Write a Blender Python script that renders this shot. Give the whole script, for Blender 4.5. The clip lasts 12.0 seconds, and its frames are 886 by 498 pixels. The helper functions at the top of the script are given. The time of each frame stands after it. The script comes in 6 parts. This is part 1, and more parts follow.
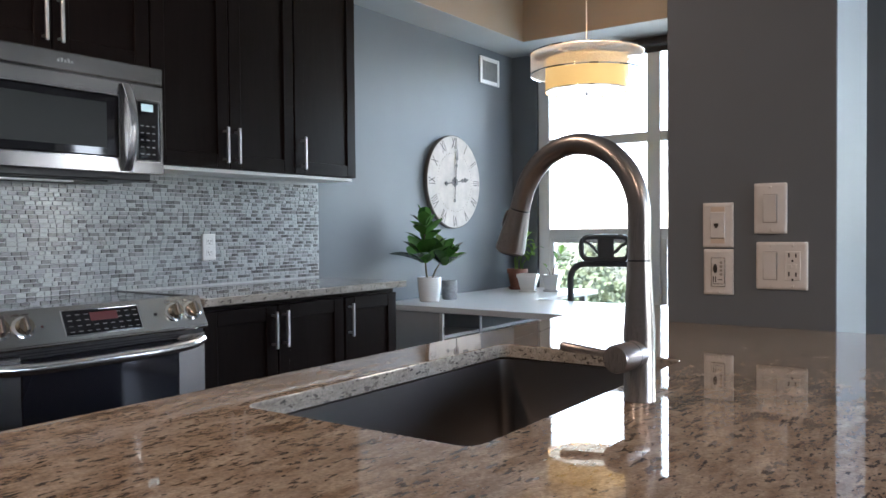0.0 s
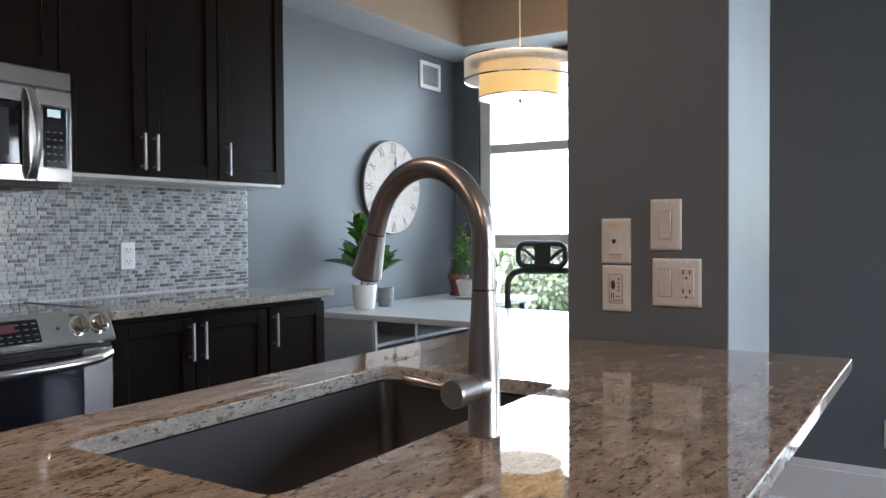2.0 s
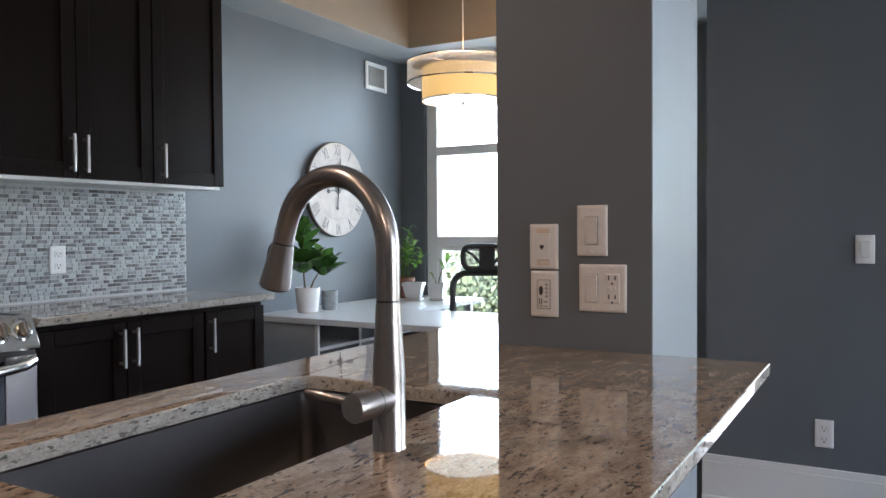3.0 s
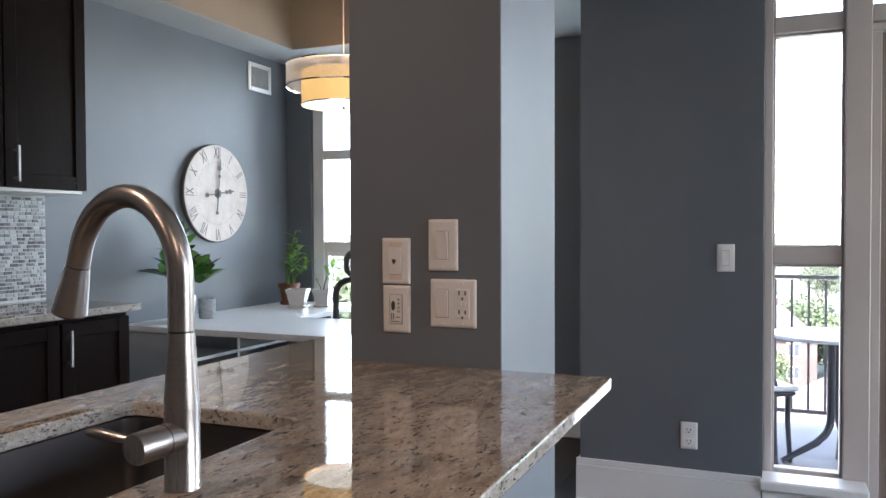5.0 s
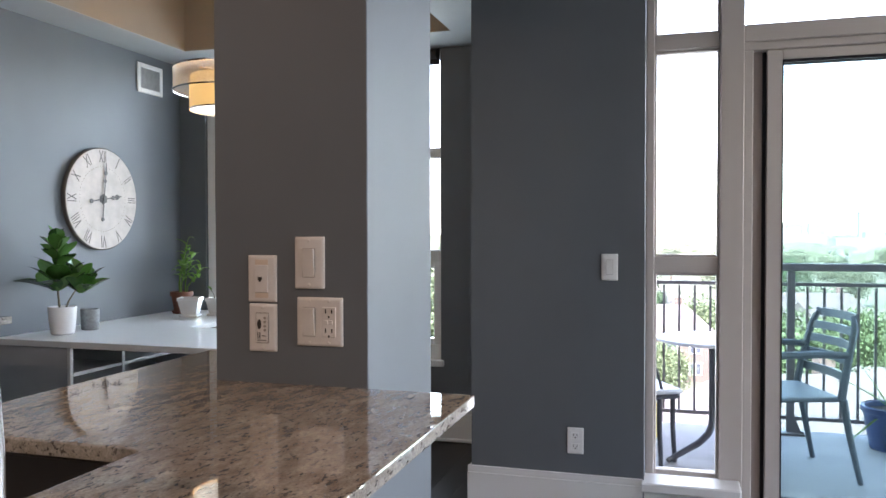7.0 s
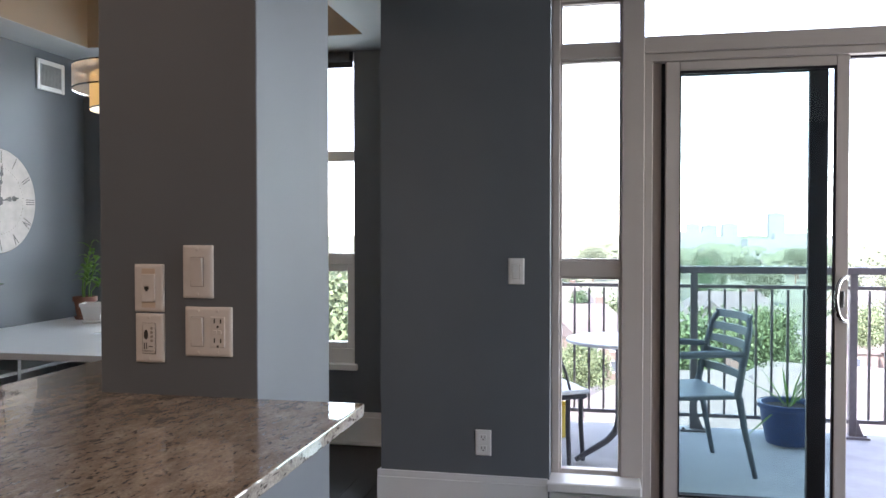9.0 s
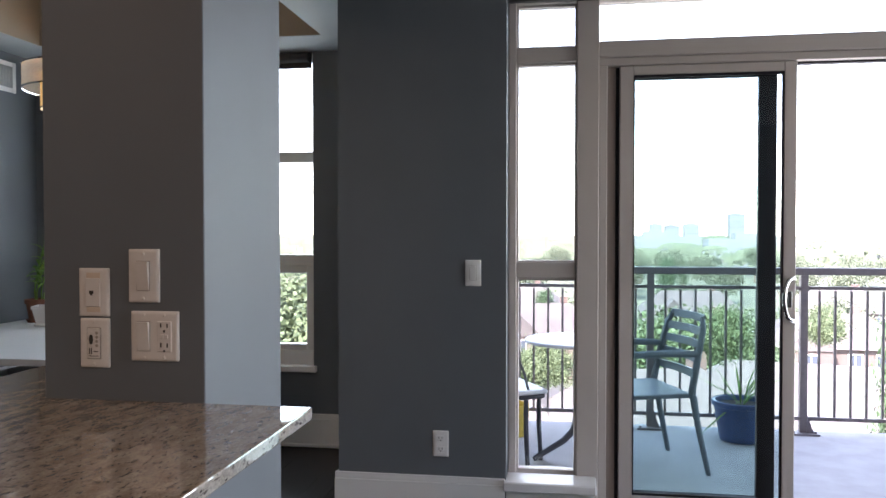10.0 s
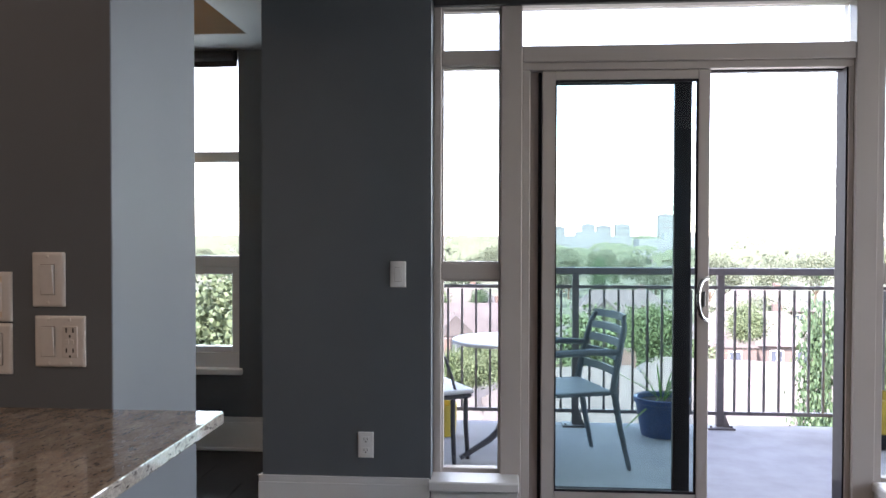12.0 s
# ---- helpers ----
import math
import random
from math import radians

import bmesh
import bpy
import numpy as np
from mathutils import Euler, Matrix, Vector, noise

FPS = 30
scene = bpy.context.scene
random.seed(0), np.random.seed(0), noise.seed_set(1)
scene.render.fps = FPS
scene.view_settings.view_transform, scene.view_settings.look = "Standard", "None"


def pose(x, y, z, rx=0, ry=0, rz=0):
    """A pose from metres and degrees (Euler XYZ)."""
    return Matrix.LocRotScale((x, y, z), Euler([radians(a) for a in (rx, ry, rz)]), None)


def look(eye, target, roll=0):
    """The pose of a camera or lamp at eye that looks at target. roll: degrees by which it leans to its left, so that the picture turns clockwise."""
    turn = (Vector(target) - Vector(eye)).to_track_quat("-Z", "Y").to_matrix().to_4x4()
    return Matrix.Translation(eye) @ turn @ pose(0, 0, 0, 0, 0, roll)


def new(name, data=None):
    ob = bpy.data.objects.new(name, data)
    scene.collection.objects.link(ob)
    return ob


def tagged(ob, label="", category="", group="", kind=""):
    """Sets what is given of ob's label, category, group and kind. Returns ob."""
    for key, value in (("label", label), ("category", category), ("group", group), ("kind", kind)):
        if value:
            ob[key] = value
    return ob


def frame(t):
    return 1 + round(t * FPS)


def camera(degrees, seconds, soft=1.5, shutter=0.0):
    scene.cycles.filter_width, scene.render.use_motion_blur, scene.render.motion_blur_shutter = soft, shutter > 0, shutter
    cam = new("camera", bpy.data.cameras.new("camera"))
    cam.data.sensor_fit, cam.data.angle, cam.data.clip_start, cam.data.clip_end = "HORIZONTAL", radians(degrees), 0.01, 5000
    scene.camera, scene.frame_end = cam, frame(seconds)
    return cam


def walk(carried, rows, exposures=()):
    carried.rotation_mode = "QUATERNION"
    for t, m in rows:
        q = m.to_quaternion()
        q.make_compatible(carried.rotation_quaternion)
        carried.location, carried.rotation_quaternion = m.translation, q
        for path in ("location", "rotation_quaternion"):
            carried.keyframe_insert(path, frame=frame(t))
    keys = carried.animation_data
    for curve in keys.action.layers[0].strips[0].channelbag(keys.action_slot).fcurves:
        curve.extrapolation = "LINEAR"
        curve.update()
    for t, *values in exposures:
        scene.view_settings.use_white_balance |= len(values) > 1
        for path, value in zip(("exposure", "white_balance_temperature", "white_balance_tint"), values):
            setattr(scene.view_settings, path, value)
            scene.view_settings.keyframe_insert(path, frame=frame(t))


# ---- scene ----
cam = camera(58.9, 12.0)
EXPOSURE = 4.3
PATH = [
    (0, (-0.348, 0.097, 1.136), (-1.509, 1.725, 1.089), -0.5),
    (0.5, (-0.326, 0.128, 1.141), (-1.479, 1.762, 1.095), -0.4),
    (1, (-0.298, 0.161, 1.148), (-1.438, 1.804, 1.101), -0.5),
    (1.5, (-0.268, 0.196, 1.158), (-1.387, 1.852, 1.112), -0.4),
    (2, (-0.239, 0.223, 1.17), (-1.325, 1.901, 1.123), -0.4),
    (2.5, (-0.214, 0.247, 1.177), (-1.256, 1.953, 1.13), -0.4),
    (3, (-0.192, 0.271, 1.182), (-1.183, 2.008, 1.135), -0.4),
    (5, (-0.098, 0.361, 1.211), (-0.874, 2.204, 1.165), -0.2),
    (5.5, (-0.068, 0.378, 1.22), (-0.795, 2.241, 1.174), -0.2),
    (6, (-0.046, 0.39, 1.23), (-0.72, 2.273, 1.185), -0.2),
    (6.5, (-0.025, 0.401, 1.239), (-0.648, 2.301, 1.195), -0.1),
    (7, (-0.002, 0.405, 1.246), (-0.575, 2.321, 1.203), -0.1),
    (9, (0.074, 0.413, 1.264), (-0.317, 2.374, 1.222), -0.0),
    (9.5, (0.093, 0.411, 1.269), (-0.256, 2.38, 1.226), 0.0),
    (10, (0.113, 0.408, 1.272), (-0.192, 2.384, 1.23), -0.0),
    (10.5, (0.128, 0.406, 1.274), (-0.133, 2.388, 1.231), 0.0),
    (11, (0.141, 0.402, 1.277), (-0.078, 2.39, 1.235), 0.0),
    (11.5, (0.153, 0.396, 1.279), (-0.028, 2.388, 1.237), 0.0),
    (12, (0.163, 0.395, 1.279), (0.02, 2.389, 1.237), 0.1),
]
walk(cam, [(t, look(eye, target, roll)) for t, eye, target, roll in PATH], [(0.0, EXPOSURE + 0.12, 6300, 20), (6.0, EXPOSURE + 0.22, 6500, 22), (12.0, EXPOSURE - 0.5, 6700, 23)])

# ---- light ----
world = bpy.data.worlds.new("world")
scene.world = world
world.use_nodes = True
wn = world.node_tree.nodes
sky = wn.new("ShaderNodeTexSky")
sky.sky_type = "NISHITA"
sky.sun_disc = False
sky.sun_elevation = radians(48)
sky.sun_rotation = radians(205)
sky.air_density, sky.dust_density, sky.ozone_density = 1.0, 0.6, 1.0
wn["Background"].inputs["Strength"].default_value = 0.12
haze = wn.new("ShaderNodeHueSaturation")
haze.inputs["Saturation"].default_value = 0.75
world.node_tree.links.new(sky.outputs[0], haze.inputs["Color"])
world.node_tree.links.new(haze.outputs[0], wn["Background"].inputs["Color"])

sun = new("sun", bpy.data.lights.new("sun", "SUN"))
sun.data.energy, sun.data.angle, sun.data.color = 1.9, radians(3), (1.0, 0.96, 0.9)
sun.matrix_world = look((-12, -26, 30), (0, 0, 0))


def daylight(name, at, turn, wide, high, watts, color=(0.8, 0.93, 1.0)):
    """Sky light entering by an opening; the lamp faces -y before turning."""
    ob = new(name, bpy.data.lights.new(name, "AREA"))
    ob.data.shape, ob.data.size, ob.data.size_y = "RECTANGLE", wide, high
    ob.data.energy, ob.data.color = watts, color
    ob.matrix_basis = pose(*at, 0, 0, turn) @ pose(0, 0, 0, -90, 0, 0)


daylight("study_daylight", (-2.156, 4.985, 1.42), 0, 1.55, 1.75, 4.3, (0.71, 0.925, 0.98))
daylight("balcony_daylight", (0.98, 4.075, 1.2), 0, 2.1, 2.1, 2.8, (0.87, 0.95, 0.97))
# lamp at the unseen, added east window; it brightens faces turned east
daylight("added_east_daylight", (4.57, 1.95, 1.35), -90, 3.0, 2.0, 4.4)

# ---- materials ----
DIM = 2.0 ** -EXPOSURE      # lamps' own brightness against the exposure


def material(name, color, rough=0.5, metal=0.0, spec=0.5):
    m = bpy.data.materials.new(name)
    m.use_nodes = True
    b = m.node_tree.nodes["Principled BSDF"]
    b.inputs["Base Color"].default_value = (*color, 1)
    b.inputs["Roughness"].default_value = rough
    b.inputs["Metallic"].default_value = metal
    b.inputs["Specular IOR Level"].default_value = spec
    return m, m.node_tree, b


def node(nt, kind, **values):
    n = nt.nodes.new("ShaderNode" + kind)
    for k, v in values.items():
        n.inputs[k.replace("_", " ")].default_value = v
    return n


def coords(nt, scale=(1, 1, 1), turn=(0, 0, 0)):
    tc = nt.nodes.new("ShaderNodeTexCoord")
    mp = nt.nodes.new("ShaderNodeMapping")
    mp.inputs["Scale"].default_value = scale
    mp.inputs["Rotation"].default_value = turn
    nt.links.new(tc.outputs["Object"], mp.inputs["Vector"])
    return mp.outputs["Vector"]


def ramp(nt, fac, stops):
    r = nt.nodes.new("ShaderNodeValToRGB")
    while len(r.color_ramp.elements) < len(stops):
        r.color_ramp.elements.new(0.5)
    for e, (p, c) in zip(r.color_ramp.elements, stops):
        e.position = p
        e.color = (*c, 1) if len(c) == 3 else c
    nt.links.new(fac, r.inputs["Fac"])
    return r.outputs["Color"]


def blend(nt, fac, a, b, kind="MIX"):
    m = nt.nodes.new("ShaderNodeMix")
    m.data_type, m.blend_type = "RGBA", kind
    for sock, v in ((m.inputs["Factor"], fac), (m.inputs["A"], a), (m.inputs["B"], b)):
        if hasattr(v, "links"):
            nt.links.new(v, sock)
        else:
            sock.default_value = v if isinstance(v, (int, float)) else (*v, 1)
    return m.outputs["Result"]


def bump(nt, b, height, strength=0.2, distance=0.002):
    n = node(nt, "Bump", Strength=strength, Distance=distance)
    nt.links.new(height, n.inputs["Height"])
    nt.links.new(n.outputs["Normal"], b.inputs["Normal"])


def noise_tex(nt, vec, scale, detail=4, rough=0.55):
    n = node(nt, "TexNoise", Scale=scale, Detail=detail, Roughness=rough)
    nt.links.new(vec, n.inputs["Vector"])
    return n.outputs["Fac"]


def paint(name, color, rough=0.55, speck=0.06):
    m, nt, b = material(name, color, rough)
    v = coords(nt)
    big = noise_tex(nt, v, 1.3, 3)
    lo = tuple(c * (1 - speck) for c in color)
    hi = tuple(min(1, c * (1 + speck)) for c in color)
    nt.links.new(ramp(nt, big, [(0.35, lo), (0.65, hi)]), b.inputs["Base Color"])
    bump(nt, b, noise_tex(nt, v, 260, 3), 0.12, 0.001)
    return m


def brushed(name, color, rough=0.28, stretch=(4, 4, 320)):
    m, nt, b = material(name, color, rough, 1.0)
    v = coords(nt, stretch)
    n = noise_tex(nt, v, 6, 4)
    nt.links.new(ramp(nt, n, [(0.3, (rough * 0.88,) * 3), (0.7, (rough * 1.12,) * 3)]), b.inputs["Roughness"])
    big = noise_tex(nt, coords(nt), 3, 2)
    nt.links.new(ramp(nt, big, [(0.3, tuple(c * 0.94 for c in color)), (0.7, color)]), b.inputs["Base Color"])
    bump(nt, b, n, 0.012, 0.0002)
    return m


def granite(name, warm):
    m, nt, b = material(name, (0.4, 0.33, 0.26), 0.07, 0.0, 0.7)
    v = coords(nt, (1.0, 0.38, 1.0), (0, 0, radians(-28)))
    v2 = coords(nt)
    cloud = noise_tex(nt, v, 34, 7, 0.74)
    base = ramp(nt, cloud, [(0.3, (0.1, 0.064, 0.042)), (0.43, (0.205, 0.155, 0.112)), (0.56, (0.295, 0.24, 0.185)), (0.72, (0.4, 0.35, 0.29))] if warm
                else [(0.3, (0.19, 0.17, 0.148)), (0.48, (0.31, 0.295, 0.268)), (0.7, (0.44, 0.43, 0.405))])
    fine = noise_tex(nt, v2, 230, 3, 0.7)
    base = blend(nt, 0.45, base, ramp(nt, fine, [(0.32, (0.12, 0.1, 0.08)), (0.65, (0.72, 0.67, 0.62))]), "OVERLAY")
    spots = noise_tex(nt, v, 118, 3, 0.62)
    mask = ramp(nt, spots, [(0.575, (0, 0, 0)), (0.64, (0.9, 0.9, 0.9))])
    base = blend(nt, mask, base, (0.034, 0.024, 0.02))
    flecks = noise_tex(nt, v, 135, 2, 0.5)
    mask2 = ramp(nt, flecks, [(0.645, (0, 0, 0)), (0.69, (1, 1, 1))])
    base = blend(nt, mask2, base, (0.013, 0.012, 0.012))
    drift = noise_tex(nt, v, 5, 3, 0.5)
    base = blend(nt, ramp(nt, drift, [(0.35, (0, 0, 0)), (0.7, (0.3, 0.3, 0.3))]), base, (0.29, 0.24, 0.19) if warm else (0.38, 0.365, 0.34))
    nt.links.new(base, b.inputs["Base Color"])
    nt.links.new(ramp(nt, fine, [(0.3, (0.015,) * 3), (0.7, (0.035,) * 3)]), b.inputs["Roughness"])
    return m


def wood(name, dark, light, rough, scale=(1, 14, 14)):
    m, nt, b = material(name, dark, rough)
    v = coords(nt, scale)
    n = noise_tex(nt, v, 5, 6, 0.65)
    nt.links.new(ramp(nt, n, [(0.3, dark), (0.7, light)]), b.inputs["Base Color"])
    bump(nt, b, n, 0.12, 0.0008)
    return m


def glass_material(name, tint=(1, 1, 1)):
    m = bpy.data.materials.new(name)
    m.use_nodes = True
    nt = m.node_tree
    nt.nodes.clear()
    out = nt.nodes.new("ShaderNodeOutputMaterial")
    tr = nt.nodes.new("ShaderNodeBsdfTransparent")
    tr.inputs["Color"].default_value = (*tint, 1)
    gl = nt.nodes.new("ShaderNodeBsdfGlossy")
    gl.inputs["Roughness"].default_value = 0.02
    fr = nt.nodes.new("ShaderNodeFresnel")
    fr.inputs["IOR"].default_value = 1.45
    mx = nt.nodes.new("ShaderNodeMixShader")
    nt.links.new(fr.outputs[0], mx.inputs[0])
    nt.links.new(tr.outputs[0], mx.inputs[1])
    nt.links.new(gl.outputs[0], mx.inputs[2])
    nt.links.new(mx.outputs[0], out.inputs["Surface"])
    return m


def plain(name, color, rough=0.5, metal=0.0, speck=0.1, scale=40, relief=0.08):
    m, nt, b = material(name, color, rough, metal)
    n = noise_tex(nt, coords(nt), scale, 4)
    nt.links.new(ramp(nt, n, [(0.3, tuple(c * (1 - speck) for c in color)), (0.7, tuple(min(1, c * (1 + speck)) for c in color))]), b.inputs["Base Color"])
    if relief:
        bump(nt, b, n, relief, 0.001)
    return m


def glow(name, color, strength):
    m, nt, b = material(name, color, 0.6)
    b.inputs["Emission Color"].default_value = (*color, 1)
    b.inputs["Emission Strength"].default_value = strength
    return m


def leaf_material(name, dark, light, rough=0.4, through_light=0.0):
    m, nt, b = material(name, dark, rough)
    g = nt.nodes.new("ShaderNodeNewGeometry")
    c = ramp(nt, g.outputs["Random Per Island"], [(0.0, dark), (1.0, light)])
    n = noise_tex(nt, coords(nt), 25, 3)
    c = blend(nt, ramp(nt, n, [(0.3, (0, 0, 0)), (0.8, (0.5, 0.5, 0.5))]), c, light)
    nt.links.new(c, b.inputs["Base Color"])
    if through_light:
        tl = nt.nodes.new("ShaderNodeBsdfTranslucent")
        nt.links.new(c, tl.inputs["Color"])
        mx = nt.nodes.new("ShaderNodeMixShader")
        mx.inputs[0].default_value = through_light
        nt.links.new(b.outputs[0], mx.inputs[1])
        nt.links.new(tl.outputs[0], mx.inputs[2])
        out = [k for k in nt.nodes if k.bl_idname == "ShaderNodeOutputMaterial"][0]
        nt.links.new(mx.outputs[0], out.inputs["Surface"])
    return m


WALL = paint("wall_paint_blue_grey", (0.108, 0.123, 0.138))
TAUPE = paint("bulkhead_paint_tan", (0.2, 0.172, 0.138))
CEIL = paint("ceiling_paint_white", (0.66, 0.66, 0.64), 0.7)
TRIM = paint("trim_paint_white", (0.7, 0.7, 0.69), 0.35, 0.03)
FRAME = paint("window_frame_cream", (0.47, 0.43, 0.4), 0.4, 0.04)
GASKET = plain("black_gasket", (0.02, 0.018, 0.022), 0.6)
GASKET.node_tree.nodes["Principled BSDF"].inputs["Specular IOR Level"].default_value = 0.1
GRANITE = granite("granite_brown", True)
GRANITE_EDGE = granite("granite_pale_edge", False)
ESPRESSO = wood("espresso_wood", (0.0055, 0.0032, 0.0028), (0.0095, 0.0055, 0.0048), 0.34, (14, 14, 1))
ESPRESSO.node_tree.nodes["Principled BSDF"].inputs["Specular IOR Level"].default_value = 0.07
STEEL = brushed("brushed_steel", (0.4, 0.39, 0.39), 0.24, (8, 8, 700))
STEEL_H = brushed("brushed_steel_horizontal", (0.35, 0.337, 0.332), 0.2, (8, 1.0, 900))
# lighter copy of the steel: reflected ceiling light put into the base colour
STEEL_LIT = brushed("lit_brushed_steel", (0.85, 0.825, 0.8), 0.2, (8, 1.0, 900))
HANDLE = brushed("satin_handle_steel", (0.6, 0.59, 0.585), 0.38, (8, 8, 700))
NICKEL = brushed("brushed_nickel", (0.31, 0.278, 0.262), 0.29, (900, 900, 6))
SINK = brushed("gunmetal_sink", (0.19, 0.178, 0.172), 0.33, (500, 30, 30))
CHROME = material("chrome", (0.8, 0.8, 0.8), 0.08, 1.0)[0]
# knob metal tinted with the warm lamplight that it would reflect
KNOB_LAMPLIT = brushed("lamplit_knob_metal", (0.62, 0.53, 0.42), 0.2, (40, 40, 40))
BLACKGLASS = material("black_glass", (0.008, 0.008, 0.01), 0.05)[0]
OVENGLASS = material("oven_glass", (0.012, 0.013, 0.018), 0.06)[0]
MICROGLASS = material("microwave_glass", (0.02, 0.024, 0.026), 0.3, 0.0, 0.2)[0]
BLACKPLASTIC = plain("black_plastic", (0.018, 0.018, 0.02), 0.42)
MESHBLACK = plain("black_mesh_fabric", (0.016, 0.017, 0.02), 0.8)
PLATE = plain("ivory_plate_plastic", (0.6, 0.573, 0.548), 0.35, 0, 0.03, 60, 0)
WHITEPLATE = plain("white_plate_plastic", (0.7, 0.7, 0.69), 0.35, 0, 0.03, 60, 0)
SLOT = plain("slot_dark", (0.03, 0.026, 0.024), 0.6)
DESKWHITE = plain("white_laminate", (0.5, 0.507, 0.513), 0.3, 0, 0.02, 12, 0)
DESKGREY = plain("grey_laminate", (0.29, 0.29, 0.296), 0.45, 0, 0.03, 12, 0)
CERAMIC = plain("white_ceramic", (0.6, 0.6, 0.6), 0.25, 0, 0.03, 20, 0)
CONCRETE = plain("grey_concrete_cup", (0.2, 0.213, 0.225), 0.7, 0, 0.2, 60)
TERRA = plain("terracotta", (0.15, 0.056, 0.032), 0.75, 0, 0.15, 40)
SOIL = plain("soil", (0.03, 0.022, 0.016), 0.95, 0, 0.3, 90, 0.6)
STEM = plain("plant_stem", (0.07, 0.06, 0.03), 0.7)
LEAF = leaf_material("rubber_plant_leaf", (0.014, 0.055, 0.012), (0.065, 0.16, 0.03), 0.24, 0.12)
LEAF2 = leaf_material("bamboo_leaf", (0.075, 0.18, 0.035), (0.18, 0.31, 0.075), 0.42, 0.5)
CLOCKFACE = plain("weathered_white_board", (0.44, 0.395, 0.362), 0.7, 0, 0.12, 14, 0.1)
CLOCKINK = plain("clock_ink", (0.08, 0.075, 0.072), 0.7)
CLOCKHAND = plain("clock_pointer_grey", (0.1, 0.095, 0.092), 0.6)
CLOCKRIM = plain("clock_rim_dark", (0.1, 0.085, 0.075), 0.6)
def sheer_material():
    m = bpy.data.materials.new("sheer_fabric")
    m.use_nodes = True
    nt = m.node_tree
    nt.nodes.clear()
    out = nt.nodes.new("ShaderNodeOutputMaterial")
    tr = nt.nodes.new("ShaderNodeBsdfTransparent")
    tl = nt.nodes.new("ShaderNodeBsdfTranslucent")
    tl.inputs["Color"].default_value = (0.8, 0.76, 0.72, 1)
    df = nt.nodes.new("ShaderNodeBsdfDiffuse")
    df.inputs["Color"].default_value = (0.8, 0.77, 0.74, 1)
    weave = noise_tex(nt, coords(nt, (1, 1, 6)), 90, 2)
    cloth = nt.nodes.new("ShaderNodeMixShader")
    nt.links.new(tl.outputs[0], cloth.inputs[1])
    nt.links.new(df.outputs[0], cloth.inputs[2])
    mx = nt.nodes.new("ShaderNodeMixShader")
    nt.links.new(ramp(nt, weave, [(0.3, (0.42,) * 3), (0.7, (0.56,) * 3)]), mx.inputs[0])
    nt.links.new(tr.outputs[0], mx.inputs[1])
    nt.links.new(cloth.outputs[0], mx.inputs[2])
    nt.links.new(mx.outputs[0], out.inputs["Surface"])
    return m


SHEER = sheer_material()
WARMSHADE = glow("warm_drum_shade", (1.0, 0.66, 0.24), 0.55 * DIM)
DIFFUSER = glow("lamp_diffuser", (1.0, 0.93, 0.76), 1.1 * DIM)
GLASS = glass_material("window_glass", (0.9, 0.91, 0.9))
COATED = glass_material("coated_window_glass", (0.9, 0.915, 0.905))
TEAL = glass_material("door_glass_tinted", (0.82, 0.89, 0.885))
BLIND = plain("dark_blind_fabric", (0.035, 0.033, 0.035), 0.8)
RAIL = plain("rail_metal_brown", (0.16, 0.14, 0.145), 0.5)
SLAB = plain("balcony_concrete", (0.33, 0.315, 0.312), 0.85, 0, 0.12, 5, 0.2)
TEALPLASTIC = plain("slate_plastic_chair", (0.1, 0.125, 0.15), 0.5)
TABLETOP = plain("pale_table_top", (0.6, 0.6, 0.62), 0.4)
NAVY = plain("navy_glazed_pot", (0.03, 0.06, 0.16), 0.35, 0, 0.2, 30)
YELLOW = plain("yellow_pot", (0.62, 0.45, 0.06), 0.5)
FLOORWOOD = wood("dark_floor_wood", (0.009, 0.007, 0.007), (0.017, 0.012, 0.011), 0.4, (12, 1.2, 12))
FLOORWOOD.node_tree.nodes["Principled BSDF"].inputs["Specular IOR Level"].default_value = 0.15
LCD = glow("lcd_display", (0.5, 0.7, 0.75), 0.35 * DIM)
REDLCD = glow("red_display", (0.05, 0.003, 0.004), 0.3 * DIM)
INKWHITE = plain("panel_print", (0.09, 0.09, 0.093), 0.6, 0, 0.02, 10, 0)


def tile_material():
    m, nt, b = material("mosaic_glass_tile", (0.5, 0.52, 0.53), 0.16)
    oi = nt.nodes.new("ShaderNodeObjectInfo")
    g = nt.nodes.new("ShaderNodeNewGeometry")
    add = nt.nodes.new("ShaderNodeMath")
    add.operation = "ADD"
    nt.links.new(oi.outputs["Random"], add.inputs[0])
    nt.links.new(g.outputs["Random Per Island"], add.inputs[1])
    fr = nt.nodes.new("ShaderNodeMath")
    fr.operation = "FRACT"
    nt.links.new(add.outputs[0], fr.inputs[0])
    c = ramp(nt, fr.outputs[0], [(0.0, (0.44, 0.465, 0.475)), (0.42, (0.35, 0.372, 0.38)), (0.6, (0.27, 0.285, 0.29)), (0.76, (0.17, 0.17, 0.17)), (0.9, (0.125, 0.125, 0.125)), (1.0, (0.08, 0.08, 0.08))])
    streak = noise_tex(nt, coords(nt, (1, 1, 1)), 90, 3)
    c = blend(nt, ramp(nt, streak, [(0.35, (0, 0, 0)), (0.75, (0.35, 0.35, 0.35))]), c, (0.38, 0.385, 0.38))
    nt.links.new(c, b.inputs["Base Color"])
    return m


TILE = tile_material()
GROUT = plain("pale_grout", (0.47, 0.482, 0.49), 0.8)


